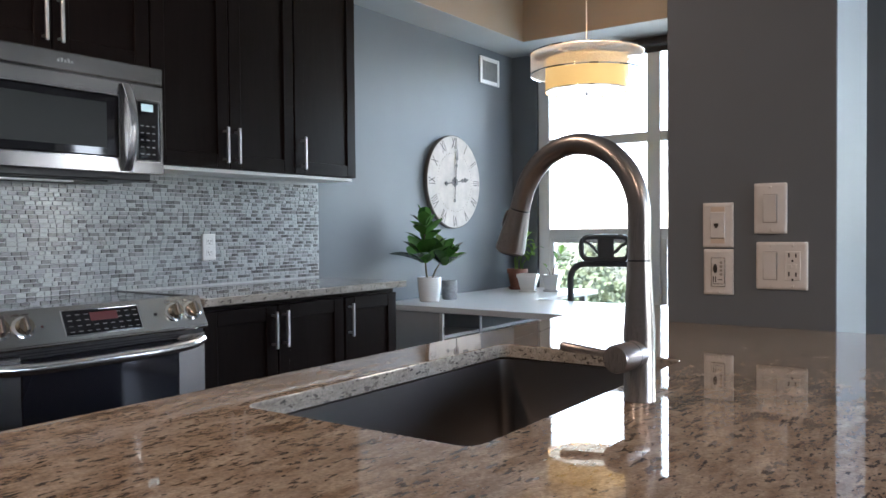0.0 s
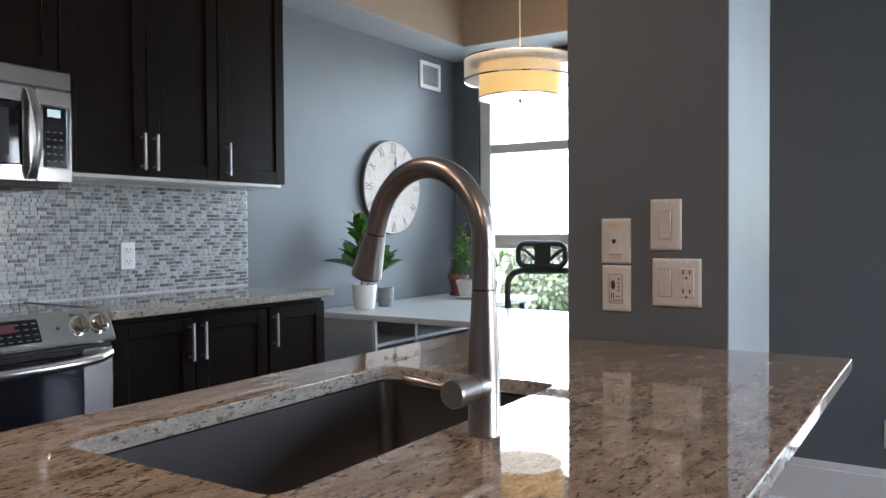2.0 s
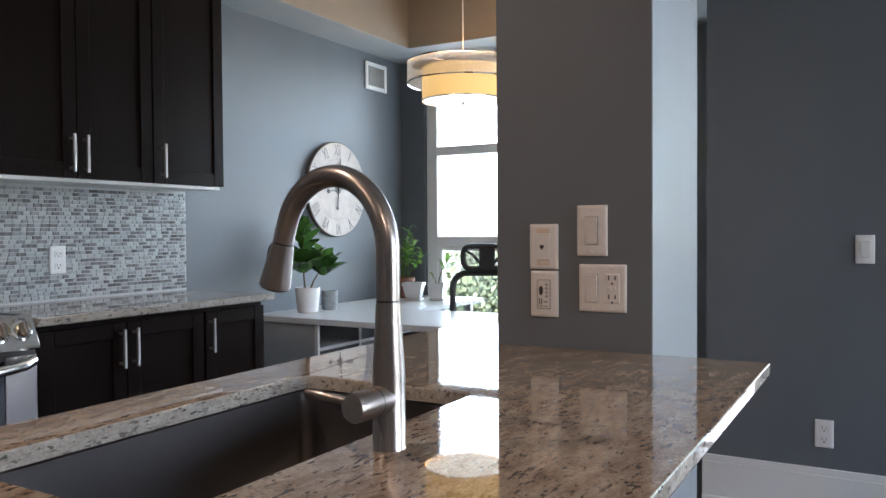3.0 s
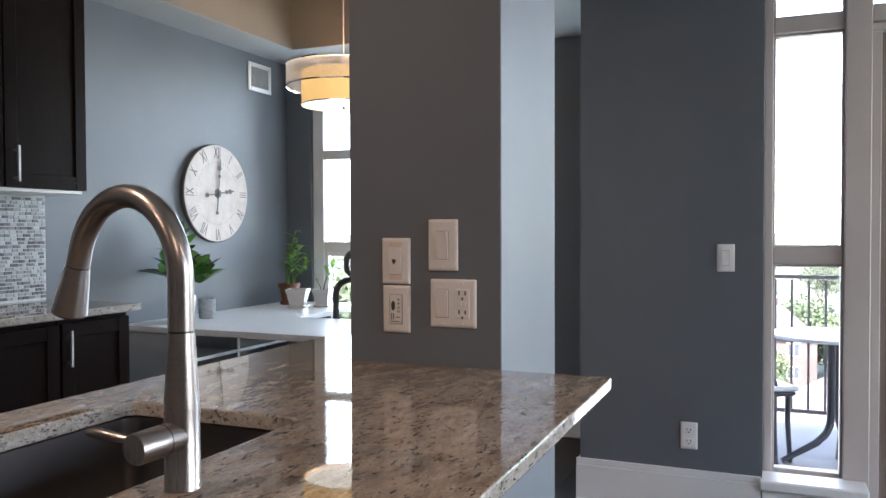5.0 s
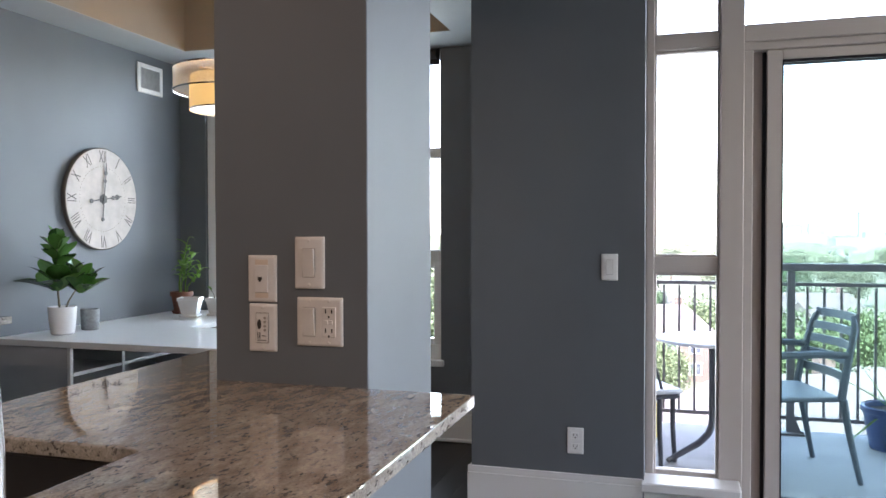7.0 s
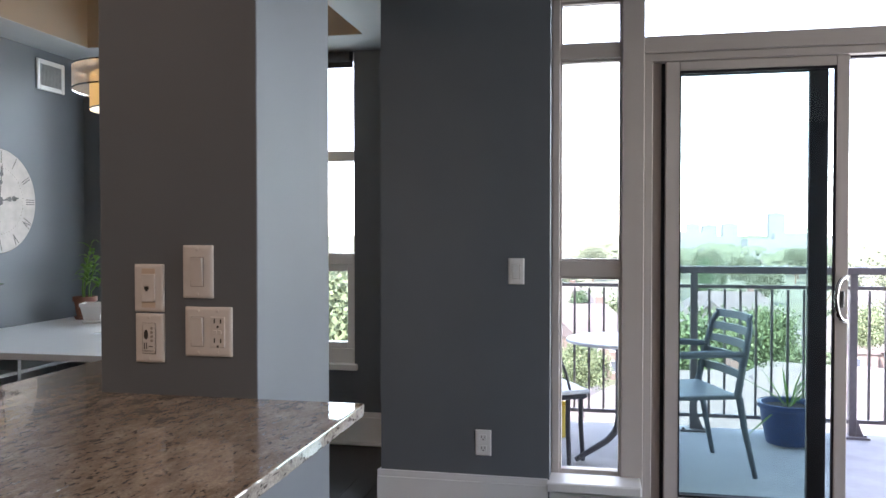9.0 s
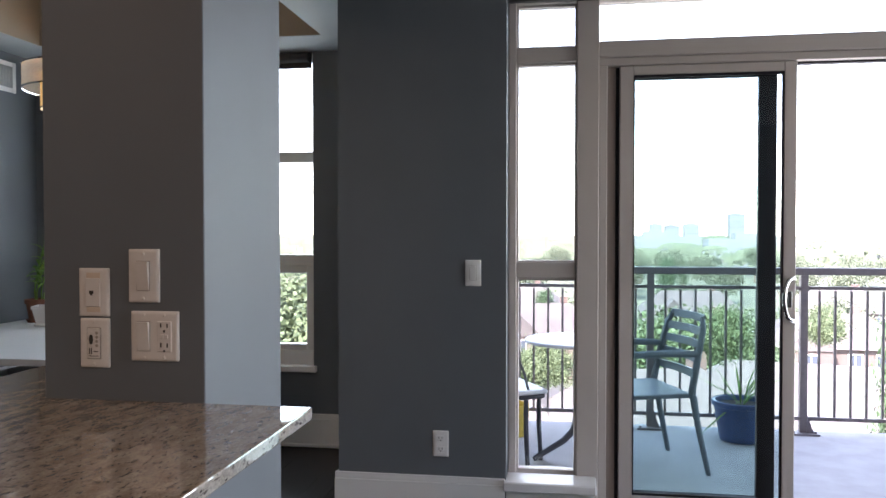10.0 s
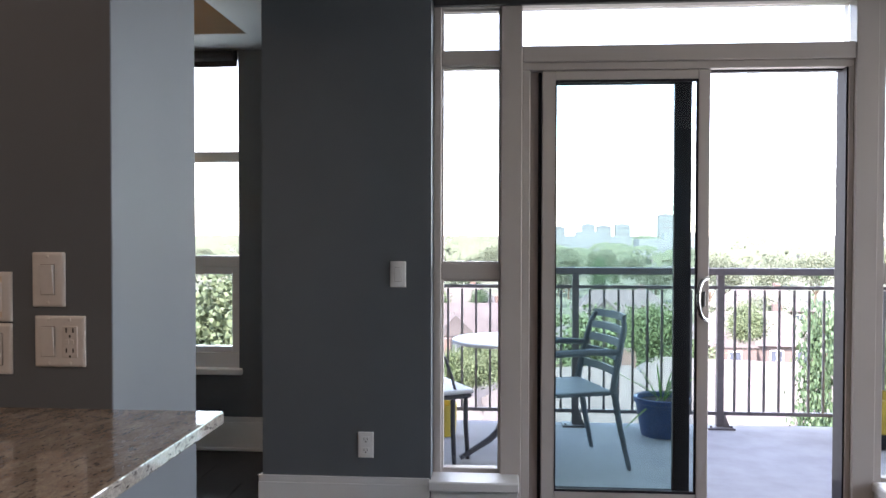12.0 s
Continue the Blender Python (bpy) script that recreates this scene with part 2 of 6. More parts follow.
# ---- mesh helpers ----
def box(bm, x0, y0, z0, x1, y1, z1, bevel=0.0, segs=1):
    r = bmesh.ops.create_cube(bm, size=1.0)
    for v in r["verts"]:
        v.co = Vector(((x0 + x1) / 2 + v.co.x * (x1 - x0), (y0 + y1) / 2 + v.co.y * (y1 - y0), (z0 + z1) / 2 + v.co.z * (z1 - z0)))
    if bevel:
        edges = list({e for v in r["verts"] for e in v.link_edges})
        bmesh.ops.bevel(bm, geom=edges, offset=bevel, segments=segs, affect="EDGES", profile=0.5)


def boxes(*rows, bevel=0.0):
    bm = bmesh.new()
    for row in rows:
        box(bm, *row, bevel=bevel)
    return bm


def lathe(bm, profile, centre=(0, 0, 0), segs=32, axis=None, close=True):
    """Turns (radius, height) rows round an axis; axis None is z."""
    turn = Vector((0, 0, 1)).rotation_difference(Vector(axis)).to_matrix() if axis else Matrix.Identity(3)
    rings = []
    for r, h in profile:
        ring = []
        for k in range(segs):
            a = 2 * math.pi * k / segs
            ring.append(bm.verts.new(Vector(centre) + turn @ Vector((r * math.cos(a), r * math.sin(a), h))))
        rings.append(ring)
    for a, b in zip(rings, rings[1:]):
        for k in range(segs):
            bm.faces.new((a[k], a[(k + 1) % segs], b[(k + 1) % segs], b[k]))
    if close:
        bm.faces.new(list(reversed(rings[0])))
        bm.faces.new(rings[-1])


def tube(bm, points, radii, segs=14, caps=True):
    """A round tube along points."""
    pts = [Vector(p) for p in points]
    if isinstance(radii, (int, float)):
        radii = [radii] * len(pts)
    side = None
    rings = []
    for i, p in enumerate(pts):
        d = (pts[min(i + 1, len(pts) - 1)] - pts[max(i - 1, 0)]).normalized()
        if side is None:
            side = d.orthogonal().normalized()
        side = (side - d * side.dot(d)).normalized()
        up = d.cross(side)
        rings.append([bm.verts.new(p + radii[i] * (math.cos(2 * math.pi * k / segs) * side + math.sin(2 * math.pi * k / segs) * up)) for k in range(segs)])
    for a, b in zip(rings, rings[1:]):
        for k in range(segs):
            bm.faces.new((a[k], a[(k + 1) % segs], b[(k + 1) % segs], b[k]))
    if caps:
        bm.faces.new(list(reversed(rings[0])))
        bm.faces.new(rings[-1])


def rounded(x0, y0, x1, y1, r, n=5):
    pts = []
    for cx, cy, a0 in ((x1 - r, y1 - r, 0), (x0 + r, y1 - r, 90), (x0 + r, y0 + r, 180), (x1 - r, y0 + r, 270)):
        for k in range(n + 1):
            a = radians(a0 + 90 * k / n)
            pts.append((cx + r * math.cos(a), cy + r * math.sin(a)))
    return pts


def mesh_from(name, bm, mat, smooth=False):
    bmesh.ops.recalc_face_normals(bm, faces=bm.faces)
    me = bpy.data.meshes.new(name)
    bm.to_mesh(me)
    bm.free()
    for m in (mat if isinstance(mat, (list, tuple)) else [mat]):
        me.materials.append(m)
    if smooth:
        for p in me.polygons:
            p.use_smooth = True
        me.set_sharp_from_angle(angle=radians(38))
    return me


def part(name, bm, mat, parent=None, label="", smooth=False):
    ob = new(name, mesh_from(name, bm, mat, smooth))
    ob.parent = parent
    if label:
        ob["label"] = label
    return ob


def thing(name, label, category, group="", at=(0, 0, 0), turn=0.0):
    ob = new(name)
    ob.empty_display_size = 0.05
    ob.matrix_basis = pose(*at, 0, 0, turn)
    return tagged(ob, label, category, group)


def structure(name, bm, mat, label, category, smooth=False):
    return tagged(part(name, bm, mat, None, "", smooth), label, category, "", "structure")


def writing(name, text, size, m, mat, parent, depth=0.0006, thin=0.0):
    """Raised letters as a mesh; m is their pose inside the parent."""
    cu = bpy.data.curves.new(name, "FONT")
    cu.body, cu.size, cu.extrude, cu.offset = text, size, depth, thin
    cu.align_x, cu.align_y = "CENTER", "CENTER"
    tmp = bpy.data.objects.new("letters", cu)
    me = bpy.data.meshes.new_from_object(tmp)
    bpy.data.objects.remove(tmp)
    me.transform(m)
    me.materials.append(mat)
    ob = new(name, me)
    ob.parent = parent
    return ob


# ---- the shell ----
WX = -3.15          # face of the wall with the clock
YF = 4.88           # face of the far wall of the study corner
YG = 3.82           # face of the wall beside the balcony
YW = 4.0            # plane of the balcony glazing
TOP = 2.66

structure("floor", boxes((-3.4, -3.3, -0.12, 4.6, 4.9, -0.004)), FLOORWOOD, "dark brown hardwood floor", "floor")
structure("ceiling", boxes((-3.4, -3.3, TOP, 4.6, 5.1, TOP + 0.2)), CEIL, "white painted flat ceiling", "ceiling")
structure("wall_west", boxes((WX - 0.2, -3.3, 0, WX, 5.1, TOP)), WALL, "blue-grey painted wall behind kitchen and clock", "wall")
structure("wall_south", boxes((WX, -3.3, 0, 4.6, -3.1, TOP)), WALL, "plain blue-grey painted wall", "wall")
# the east wall's opening is for the unseen, added window
structure("wall_east", boxes((4.4, -3.1, 0, 4.6, 0.4, TOP), (4.4, 3.5, 0, 4.6, 4.1, TOP), (4.4, 0.4, 0, 4.6, 3.5, 0.3), (4.4, 0.4, 2.4, 4.6, 3.5, TOP)), WALL, "plain blue-grey painted wall", "wall")

# far wall with the study window's opening
FX0, FX1, FZ0, FZ1 = -2.96, -1.353, 0.48, 2.335
structure("wall_north", boxes((WX, YF, 0, FX0, YF + 0.22, TOP), (FX1, YF, 0, -0.66, YF + 0.22, TOP), (FX0, YF, 0, FX1, YF + 0.22, FZ0), (FX0, YF, FZ1, FX1, YF + 0.22, TOP)), WALL,
          "blue-grey wall round the study window", "wall")
structure("wall_return", boxes((-0.89, YG + 0.15, 0, -0.69, YF, TOP)), WALL, "short blue-grey side wall", "wall")
# wall beside the balcony, and round its glazing
structure("wall_balcony", boxes((-0.89, YG, 0, -0.135, YG + 0.145, TOP)), WALL, "dark blue-grey wall beside the balcony glazing", "wall")
structure("wall_header", boxes((-0.135, YG + 0.002, 2.36, 2.25, YG + 0.145, TOP)), WALL, "blue-grey wall above the balcony glazing", "wall")
structure("wall_balcony_east", boxes((2.25, YG, 0, 4.4, YG + 0.145, TOP)), WALL, "plain blue-grey wall beyond the glazing", "wall")
structure("column", boxes((-1.012, 1.97, 0, -0.639, 2.42, TOP), bevel=0.002), WALL, "blue-grey painted square column at the counter's end", "column")

# bulkheads round the raised ceiling
SOFFIT = paint("soffit_paint_grey", (0.27, 0.28, 0.285), 0.7)
structure("bulkhead_west", boxes((WX, 2.87, 2.338, -2.86, YF, TOP)), [SOFFIT], "ceiling bulkhead along the wall", "bulkhead")
structure("bulkhead_north", boxes((-2.86, 4.52, 2.338, -0.89, YF, TOP)), [SOFFIT], "ceiling bulkhead above the window", "bulkhead")
structure("bulkhead_east", boxes((-1.185, 2.42, 2.338, -0.645, 4.52, TOP), (-0.645, 3.0, 2.338, -0.64, 3.1, TOP)), [SOFFIT], "ceiling bulkhead beside the column", "bulkhead")
structure("bulkhead_face_west", boxes((-2.86, 2.87, 2.341, -2.856, 4.515, TOP)), TAUPE, "tan painted upright face of the bulkhead", "bulkhead")
structure("bulkhead_face_north", boxes((-2.856, 4.515, 2.341, -1.19, 4.519, TOP)), TAUPE, "tan painted upright face of the bulkhead", "bulkhead")
structure("bulkhead_face_east", boxes((-1.19, 2.42, 2.341, -1.186, 4.515, TOP)), TAUPE, "tan painted upright face of the bulkhead", "bulkhead")


def baseboard(name, x0, y0, x1, y1, side):
    """A board with a stepped cap; side is the wall's outward direction."""
    bm = bmesh.new()
    t, h = 0.016, 0.197
    if side == "-y":
        box(bm, x0, y0 - t, 0, x1, y0, h - 0.03, 0.002)
        box(bm, x0, y0 - t * 0.7, h - 0.03, x1, y0, h, 0.003)
        box(bm, x0, y0 - t - 0.012, 0, x1, y0 - t, 0.02, 0.004)
    else:
        s = -1 if side == "-x" else 1
        a, b = sorted((x0, x0 + s * t))
        box(bm, a, y0, 0, b, y1, h - 0.03, 0.002)
        a, b = sorted((x0, x0 + s * t * 0.7))
        box(bm, a, y0, h - 0.03, b, y1, h, 0.003)
    return structure(name, bm, TRIM, "white painted tall baseboard", "baseboard")


baseboard("baseboard_balcony", -0.906, YG, -0.14, YG, "-y")
baseboard("baseboard_return", -0.89, YG + 0.002, 0, YF - 0.02, "-x")
baseboard("baseboard_north", -1.9, YF, -0.92, YF, "-y")
baseboard("baseboard_balcony_right", 2.25, YG, 4.38, YG, "-y")


# ---- windows ----
def pane(name, x0, z0, x1, z1, y, mat, parent):
    ob = part(name, boxes((x0, y - 0.003, z0, x1, y + 0.003, z1)), mat, parent)
    ob.visible_shadow = False
    return ob


def framed(bm, x0, z0, x1, z1, y0, y1, w, bevel=0.004):
    """A rectangular frame of bars of width w (left, right, bottom, top)."""
    l, r, b, t = w if isinstance(w, tuple) else (w,) * 4
    box(bm, x0, y0, z0, x0 + l, y1, z1, bevel)
    box(bm, x1 - r, y0, z0, x1, y1, z1, bevel)
    box(bm, x0 + l, y0 + 0.001, z0, x1 - r, y1 - 0.001, z0 + b, bevel)
    box(bm, x0 + l, y0 + 0.001, z1 - t, x1 - r, y1 - 0.001, z1, bevel)


# study window
win = tagged(new("window_1"), "cream-framed study window with a dark roller blind", "window", "", "structure")
win.empty_display_size = 0.1
y0, y1 = YF + 0.025, YF + 0.095
bm = bmesh.new()
framed(bm, FX0, FZ0, FX1, FZ1, y0, y1, (0.08, 0.012, 0.09, 0.05))
box(bm, -2.183, y0 - 0.004, FZ0 + 0.09, -2.098, y1, FZ1 - 0.05, 0.004)
for xa, xb in ((FX0 + 0.08, -2.183), (-2.098, FX1 - 0.012)):
    box(bm, xa, y0 + 0.004, 1.69, xb, y1 - 0.004, 1.752, 0.004)
    box(bm, xa, y0 + 0.004, 1.075, xb, y1 - 0.004, 1.14, 0.004)
# whiter trim in place of frame cream: window glare put into the colour
part("window_frame", bm, TRIM, win)
bm = bmesh.new()
framed(bm, FX0 + 0.08, 0.57, -2.183, 1.075, y0 + 0.008, y1 - 0.014, 0.03)
part("sash", bm, TRIM, win)
bm = bmesh.new()
framed(bm, -2.098, 0.57, FX1 - 0.012, 1.075, y0 + 0.008, y1 - 0.014, (0.04, 0.042, 0.035, 0.045))
part("sash", bm, TRIM, win)
for xa, xb in ((FX0 + 0.08, -2.183), (-2.098, FX1 - 0.012)):
    for za, zb in ((0.6, 1.04), (1.14, 1.69), (1.752, FZ1 - 0.05)):
        pane("pane", xa + 0.004, za, xb - 0.004, zb, y0 + 0.035, GLASS, win)
part("window_sill", boxes((FX0 - 0.02, YF - 0.03, FZ0 - 0.035, FX1 + 0.02, YF + 0.035, FZ0 + 0.002), bevel=0.005), TRIM, win)
bm = bmesh.new()
box(bm, FX0 + 0.01, YF + 0.005, 2.242, FX1 - 0.01, YF + 0.012, 2.335)
lathe(bm, [(0.03, 0), (0.03, FX1 - FX0 - 0.04)], (FX0 + 0.02, YF - 0.012, 2.30), 16, (1, 0, 0))
part("roller_blind", bm, BLIND, win, "dark rolled-up roller blind", True)

# unseen window in the east wall, added to let light in
win = tagged(new("added_window"), "unseen cream-framed window, added to let light in", "window", "", "structure")
bm = bmesh.new()
framed(bm, 0.4, 0.3, 3.5, 2.4, -0.05, 0.05, 0.06)
for a in (1.4, 2.45):
    box(bm, a - 0.04, -0.05, 0.36, a + 0.04, 0.05, 2.34, 0.004)
bm.transform(pose(4.5, 0, 0, 0, 0, 90))
part("window_frame", bm, TRIM, win)
for a, b in ((0.46, 1.36), (1.44, 2.41), (2.49, 3.44)):
    bm = boxes((a, -0.003, 0.36, b, 0.003, 2.34))
    bm.transform(pose(4.5, 0, 0, 0, 0, 90))
    part("pane", bm, GLASS, win).visible_shadow = False

# narrow fixed lights on both sides of the balcony door
def side_light(name, x0, x1):
    w = tagged(new(name), "narrow cream-framed window beside the balcony door", "window", "", "structure")
    bm = bmesh.new()
    framed(bm, x0, 0.149, x1, 2.34, YW - 0.06, YW + 0.05, (0.036, 0.002, 0.02, 0.05))
    for za, zb in ((2.03, 2.098), (1.066, 1.139)):
        box(bm, x0 + 0.036, YW - 0.055, za, x1 - 0.002, YW + 0.045, zb, 0.004)
    part("window_frame", bm, FRAME, w)
    for za, zb in ((0.169, 1.066), (1.139, 2.03), (2.098, 2.29)):
        bm = bmesh.new()
        framed(bm, x0 + 0.036, za, x1 - 0.002, zb, YW - 0.03, YW + 0.02, (0.008, 0.008, 0.03 if za < 0.2 else 0.008, 0.01), 0.002)
        part("glazing_bead", bm, FRAME, w)
        pane("pane", x0 + 0.044, za + 0.008, x1 - 0.01, zb - 0.01, YW, COATED, w)
    part("window_sill", boxes((x0 - 0.01, YG - 0.035, 0.148, x1 + 0.085, YW - 0.06, 0.19), bevel=0.006), TRIM, w)
    part("apron", boxes((x0, YG + 0.004, 0.0, x1 + 0.08, YW + 0.04, 0.148), bevel=0.002), TRIM, w)
    return w


side_light("window_2", -0.135, 0.168)
side_light("window_3", 1.80, 2.103)

# balcony door: a transom, a fixed leaf and a leaf slid over it, the other half standing open
door = tagged(new("door_1"), "cream-framed sliding glass balcony door, standing half open", "door", "", "structure")
bm = bmesh.new()
box(bm, 0.168, YW - 0.075, 0.0, 0.264, YW + 0.06, 2.34, 0.004)
box(bm, 1.704, YW - 0.075, 0.0, 1.80, YW + 0.06, 2.34, 0.004)
box(bm, 0.264, YW - 0.07, 2.04, 1.704, YW + 0.06, 2.112, 0.004)
box(bm, 0.264, YW - 0.06, 2.297, 1.704, YW + 0.05, 2.34, 0.004)
box(bm, 0.264, YW - 0.055, 2.006, 1.704, YW + 0.06, 2.04, 0.003)
box(bm, 0.264, YW - 0.055, 0.0, 0.300, YW + 0.06, 2.006, 0.003)
box(bm, 1.680, YW - 0.055, 0.0, 1.704, YW + 0.06, 2.006, 0.003)
box(bm, 0.264, YW - 0.07, 0.0, 1.704, YW + 0.09, 0.035, 0.004)
part("door_frame", bm, FRAME, door)
part("gasket", boxes((1.672, YW - 0.05, 0.035, 1.681, YW + 0.05, 2.006), (0.338, YW - 0.03, 0.035, 0.352, YW + 0.03, 2.0), (1.10, YW - 0.01, 1.998, 1.672, YW + 0.03, 2.007)), GASKET, door, "black rubber gasket")
part("track_cover", boxes((0.3015, YW - 0.02, 0.036, 0.3375, YW + 0.02, 2.004)), paint("track_cover_brown", (0.3, 0.25, 0.23), 0.5), door, "brown track cover")
pane("transom_pane", 0.268, 2.114, 1.702, 2.296, YW, COATED, door)
leaf = part("fixed_leaf", boxes((0.31, YW + 0.022, 0.04, 0.36, YW + 0.055, 2.0), (0.955, YW + 0.022, 0.04, 1.03, YW + 0.055, 2.0), (0.36, YW + 0.023, 0.04, 0.955, YW + 0.054, 0.1), (0.36, YW + 0.023, 1.955, 0.955, YW + 0.054, 2.0), bevel=0.002), GASKET, door, "dark outer leaf")
pane("pane", 0.36, 0.1, 0.955, 1.955, YW + 0.04, TEAL, leaf)
leaf = part("sliding_leaf", boxes((0.354, YW - 0.045, 0.036, 0.414, YW - 0.005, 2.004), (1.042, YW - 0.045, 0.036, 1.094, YW - 0.005, 2.004), (0.414, YW - 0.044, 0.036, 1.042, YW - 0.006, 0.108), (0.414, YW - 0.044, 1.962, 1.042, YW - 0.006, 2.004), bevel=0.003), FRAME, door, "cream sliding leaf")
pane("pane", 0.414, 0.108, 1.042, 1.962, YW - 0.02, TEAL, leaf)
part("inner_gasket", boxes((0.414, YW - 0.046, 0.108, 1.042, YW - 0.03, 0.118), (0.414, YW - 0.046, 1.95, 1.042, YW - 0.03, 1.962), (0.414, YW - 0.046, 0.118, 0.419, YW - 0.03, 1.95), (1.034, YW - 0.046, 0.118, 1.042, YW - 0.03, 1.95)), GASKET, leaf)
bm = bmesh.new()
pts = []
for k in range(13):
    a = math.pi * k / 12
    pts.append((1.088 - 0.05 * math.sin(a) ** 0.8, YW - 0.05 - 0.035 * math.sin(a), 0.985 + 0.093 * math.cos(a)))
tube(bm, pts, 0.009, 10)
part("door_handle", bm, CHROME, leaf, "curved pale metal pull handle", True)
part("latch", boxes((1.062, YW - 0.053, 0.95, 1.078, YW - 0.045, 1.02), bevel=0.002), STEEL, leaf)
part("blind_box", boxes((-0.13, YW - 0.11, 2.288, 2.10, YW - 0.0765, 2.352), bevel=0.003), BLIND, door, "dark blind box above the glazing")


# ---- kitchen along the wall ----
def bar_handle(parent, x, y, z0, z1, name="handle"):
    """An upright flat bar pull on two posts, proud of a door whose face is at x."""
    bm = bmesh.new()
    box(bm, x + 0.024, y - 0.006, z0, x + 0.034, y + 0.006, z1, 0.002)
    for z in (z0 + 0.016, z1 - 0.016):
        box(bm, x, y - 0.004, z - 0.004, x + 0.026, y + 0.004, z + 0.004)
    return part(name, bm, HANDLE, parent, "brushed steel bar handle")


def shaker_door(parent, xf, y0, y1, z0, z1, handle=None, rail=0.058):
    """A framed door, its face at xf, with a sunk panel."""
    bm = bmesh.new()
    xb = xf - 0.02
    box(bm, xb, y0, z0, xf, y0 + rail, z1, 0.002)
    box(bm, xb, y1 - rail, z0, xf, y1, z1, 0.002)
    box(bm, xb, y0 + rail, z0, xf - 0.0004, y1 - rail, z0 + rail, 0.002)
    box(bm, xb, y0 + rail, z1 - rail, xf - 0.0004, y1 - rail, z1, 0.002)
    d = part("door", bm, ESPRESSO, parent)
    part("panel", boxes((xb, y0 + rail - 0.004, z0 + rail - 0.004, xf - 0.009, y1 - rail + 0.004, z1 - rail + 0.004)), ESPRESSO, d)
    if handle:
        bar_handle(d, xf, *handle)
    return d


def cabinet(name, label, y0, y1, z0, z1, xf, doors, group):
    c = thing(name, label, "cabinet", group)
    part("body", boxes((WX + 0.002, y0, z0, xf - 0.022, y1, z1)), ESPRESSO, c)
    for d in doors:
        shaker_door(c, xf, *d)
    return c


UX, BX = -2.909, -2.636
UT = 2.335

cabinet("wall_cabinet", "espresso wooden wall cabinet with two shaker doors", 1.842, 2.56, 1.394, UT, UX,
        [(1.844, 2.2, 1.394, UT - 0.003, (2.172, 1.415, 1.56)), (2.204, 2.558, 1.394, UT - 0.003, (2.23, 1.415, 1.56))], "wall cabinets")
cabinet("wall_cabinet", "espresso wooden wall cabinet with a single shaker door", 2.562, 2.967, 1.394, UT, UX,
        [(2.564, 2.965, 1.394, UT - 0.003, (2.603, 1.415, 1.56))], "wall cabinets")
cabinet("wall_cabinet", "espresso wooden cabinet above the microwave", 1.064, 1.84, 1.733, UT, UX,
        [(1.066, 1.472, 1.735, UT - 0.003, (1.443, 1.767, 1.928)), (1.476, 1.837, 1.735, UT - 0.003, (1.496, 1.767, 1.928))], "wall cabinets")
part("light_rail", boxes((WX + 0.012, 1.861, 1.379, UX - 0.025, 2.962, 1.393)), TRIM, bpy.data.objects["wall_cabinet.001"], "pale underside panel")

c = cabinet("base_cabinet", "espresso wooden base cabinet with two shaker doors", 1.828, 2.574, 0.1, 0.872, BX,
            [(1.852, 2.197, 0.12, 0.854, (2.168, 0.688, 0.831)), (2.201, 2.572, 0.12, 0.854, (2.226, 0.688, 0.831))], "base cabinets")
part("plinth", boxes((WX + 0.002, 1.828, 0, BX - 0.07, 2.574, 0.098)), BLACKPLASTIC, c)
c = cabinet("base_cabinet", "espresso wooden base cabinet with a single shaker door", 2.579, 2.93, 0.1, 0.872, BX,
            [(2.583, 2.927, 0.12, 0.854, (2.603, 0.686, 0.828))], "base cabinets")
part("plinth", boxes((WX + 0.002, 2.579, 0, BX - 0.07, 2.93, 0.098)), BLACKPLASTIC, c)


def slab(name, x0, y0, x1, y1, z0, z1, mat, label):
    return tagged(part(name, boxes((x0, y0, z0, x1, y1, z1), bevel=0.003), mat), label, "worktop")


slab("worktop", WX + 0.012, 1.828, -2.6, 2.962, 0.876, 0.906, GRANITE_EDGE, "polished pale speckled granite worktop against the tiled wall")

# outlet on the tiles
def outlet_face(parent, m, mat):
    """Two sockets, each with slots, in a plate's own plane (x across, z up, facing -y)."""
    for dz in (0.024, -0.024):
        bm = bmesh.new()
        box(bm, -0.017, -0.0085, dz - 0.015, 0.017, -0.005, dz + 0.015, 0.003)
        bm.transform(m)
        s = part("socket", bm, mat, parent)
        bm = boxes((-0.0085, -0.0092, dz - 0.002, -0.006, -0.008, dz + 0.008), (0.006, -0.0092, dz - 0.002, 0.0085, -0.008, dz + 0.007), (-0.0025, -0.0092, dz - 0.011, 0.0025, -0.008, dz - 0.006))
        bm.transform(m)
        part("slots", bm, SLOT, s)


def wall_plate(name, label, m, w, h, mat, group=""):
    """A bevelled cover plate; m puts its centre on the wall, facing -y of m."""
    p = thing(name, label, "wall plate", group)
    bm = bmesh.new()
    rings_ = [[bm.verts.new((a, y, b)) for a, b in rounded(-w / 2 + q, -h / 2 + q, w / 2 - q, h / 2 - q, 0.0025, 2)] for q, y in ((0.0, 0.0), (0.0, -0.0035), (0.0012, -0.0052), (0.004, -0.0066), (0.0075, -0.007))]
    for a, b in zip(rings_, rings_[1:]):
        for k in range(len(a)):
            bm.faces.new((a[k], a[(k + 1) % len(a)], b[(k + 1) % len(a)], b[k]))
    bm.faces.new(rings_[-1])
    bm.faces.new(list(reversed(rings_[0])))
    bm.transform(m)
    part("plate", bm, mat, p, "", True)
    return p


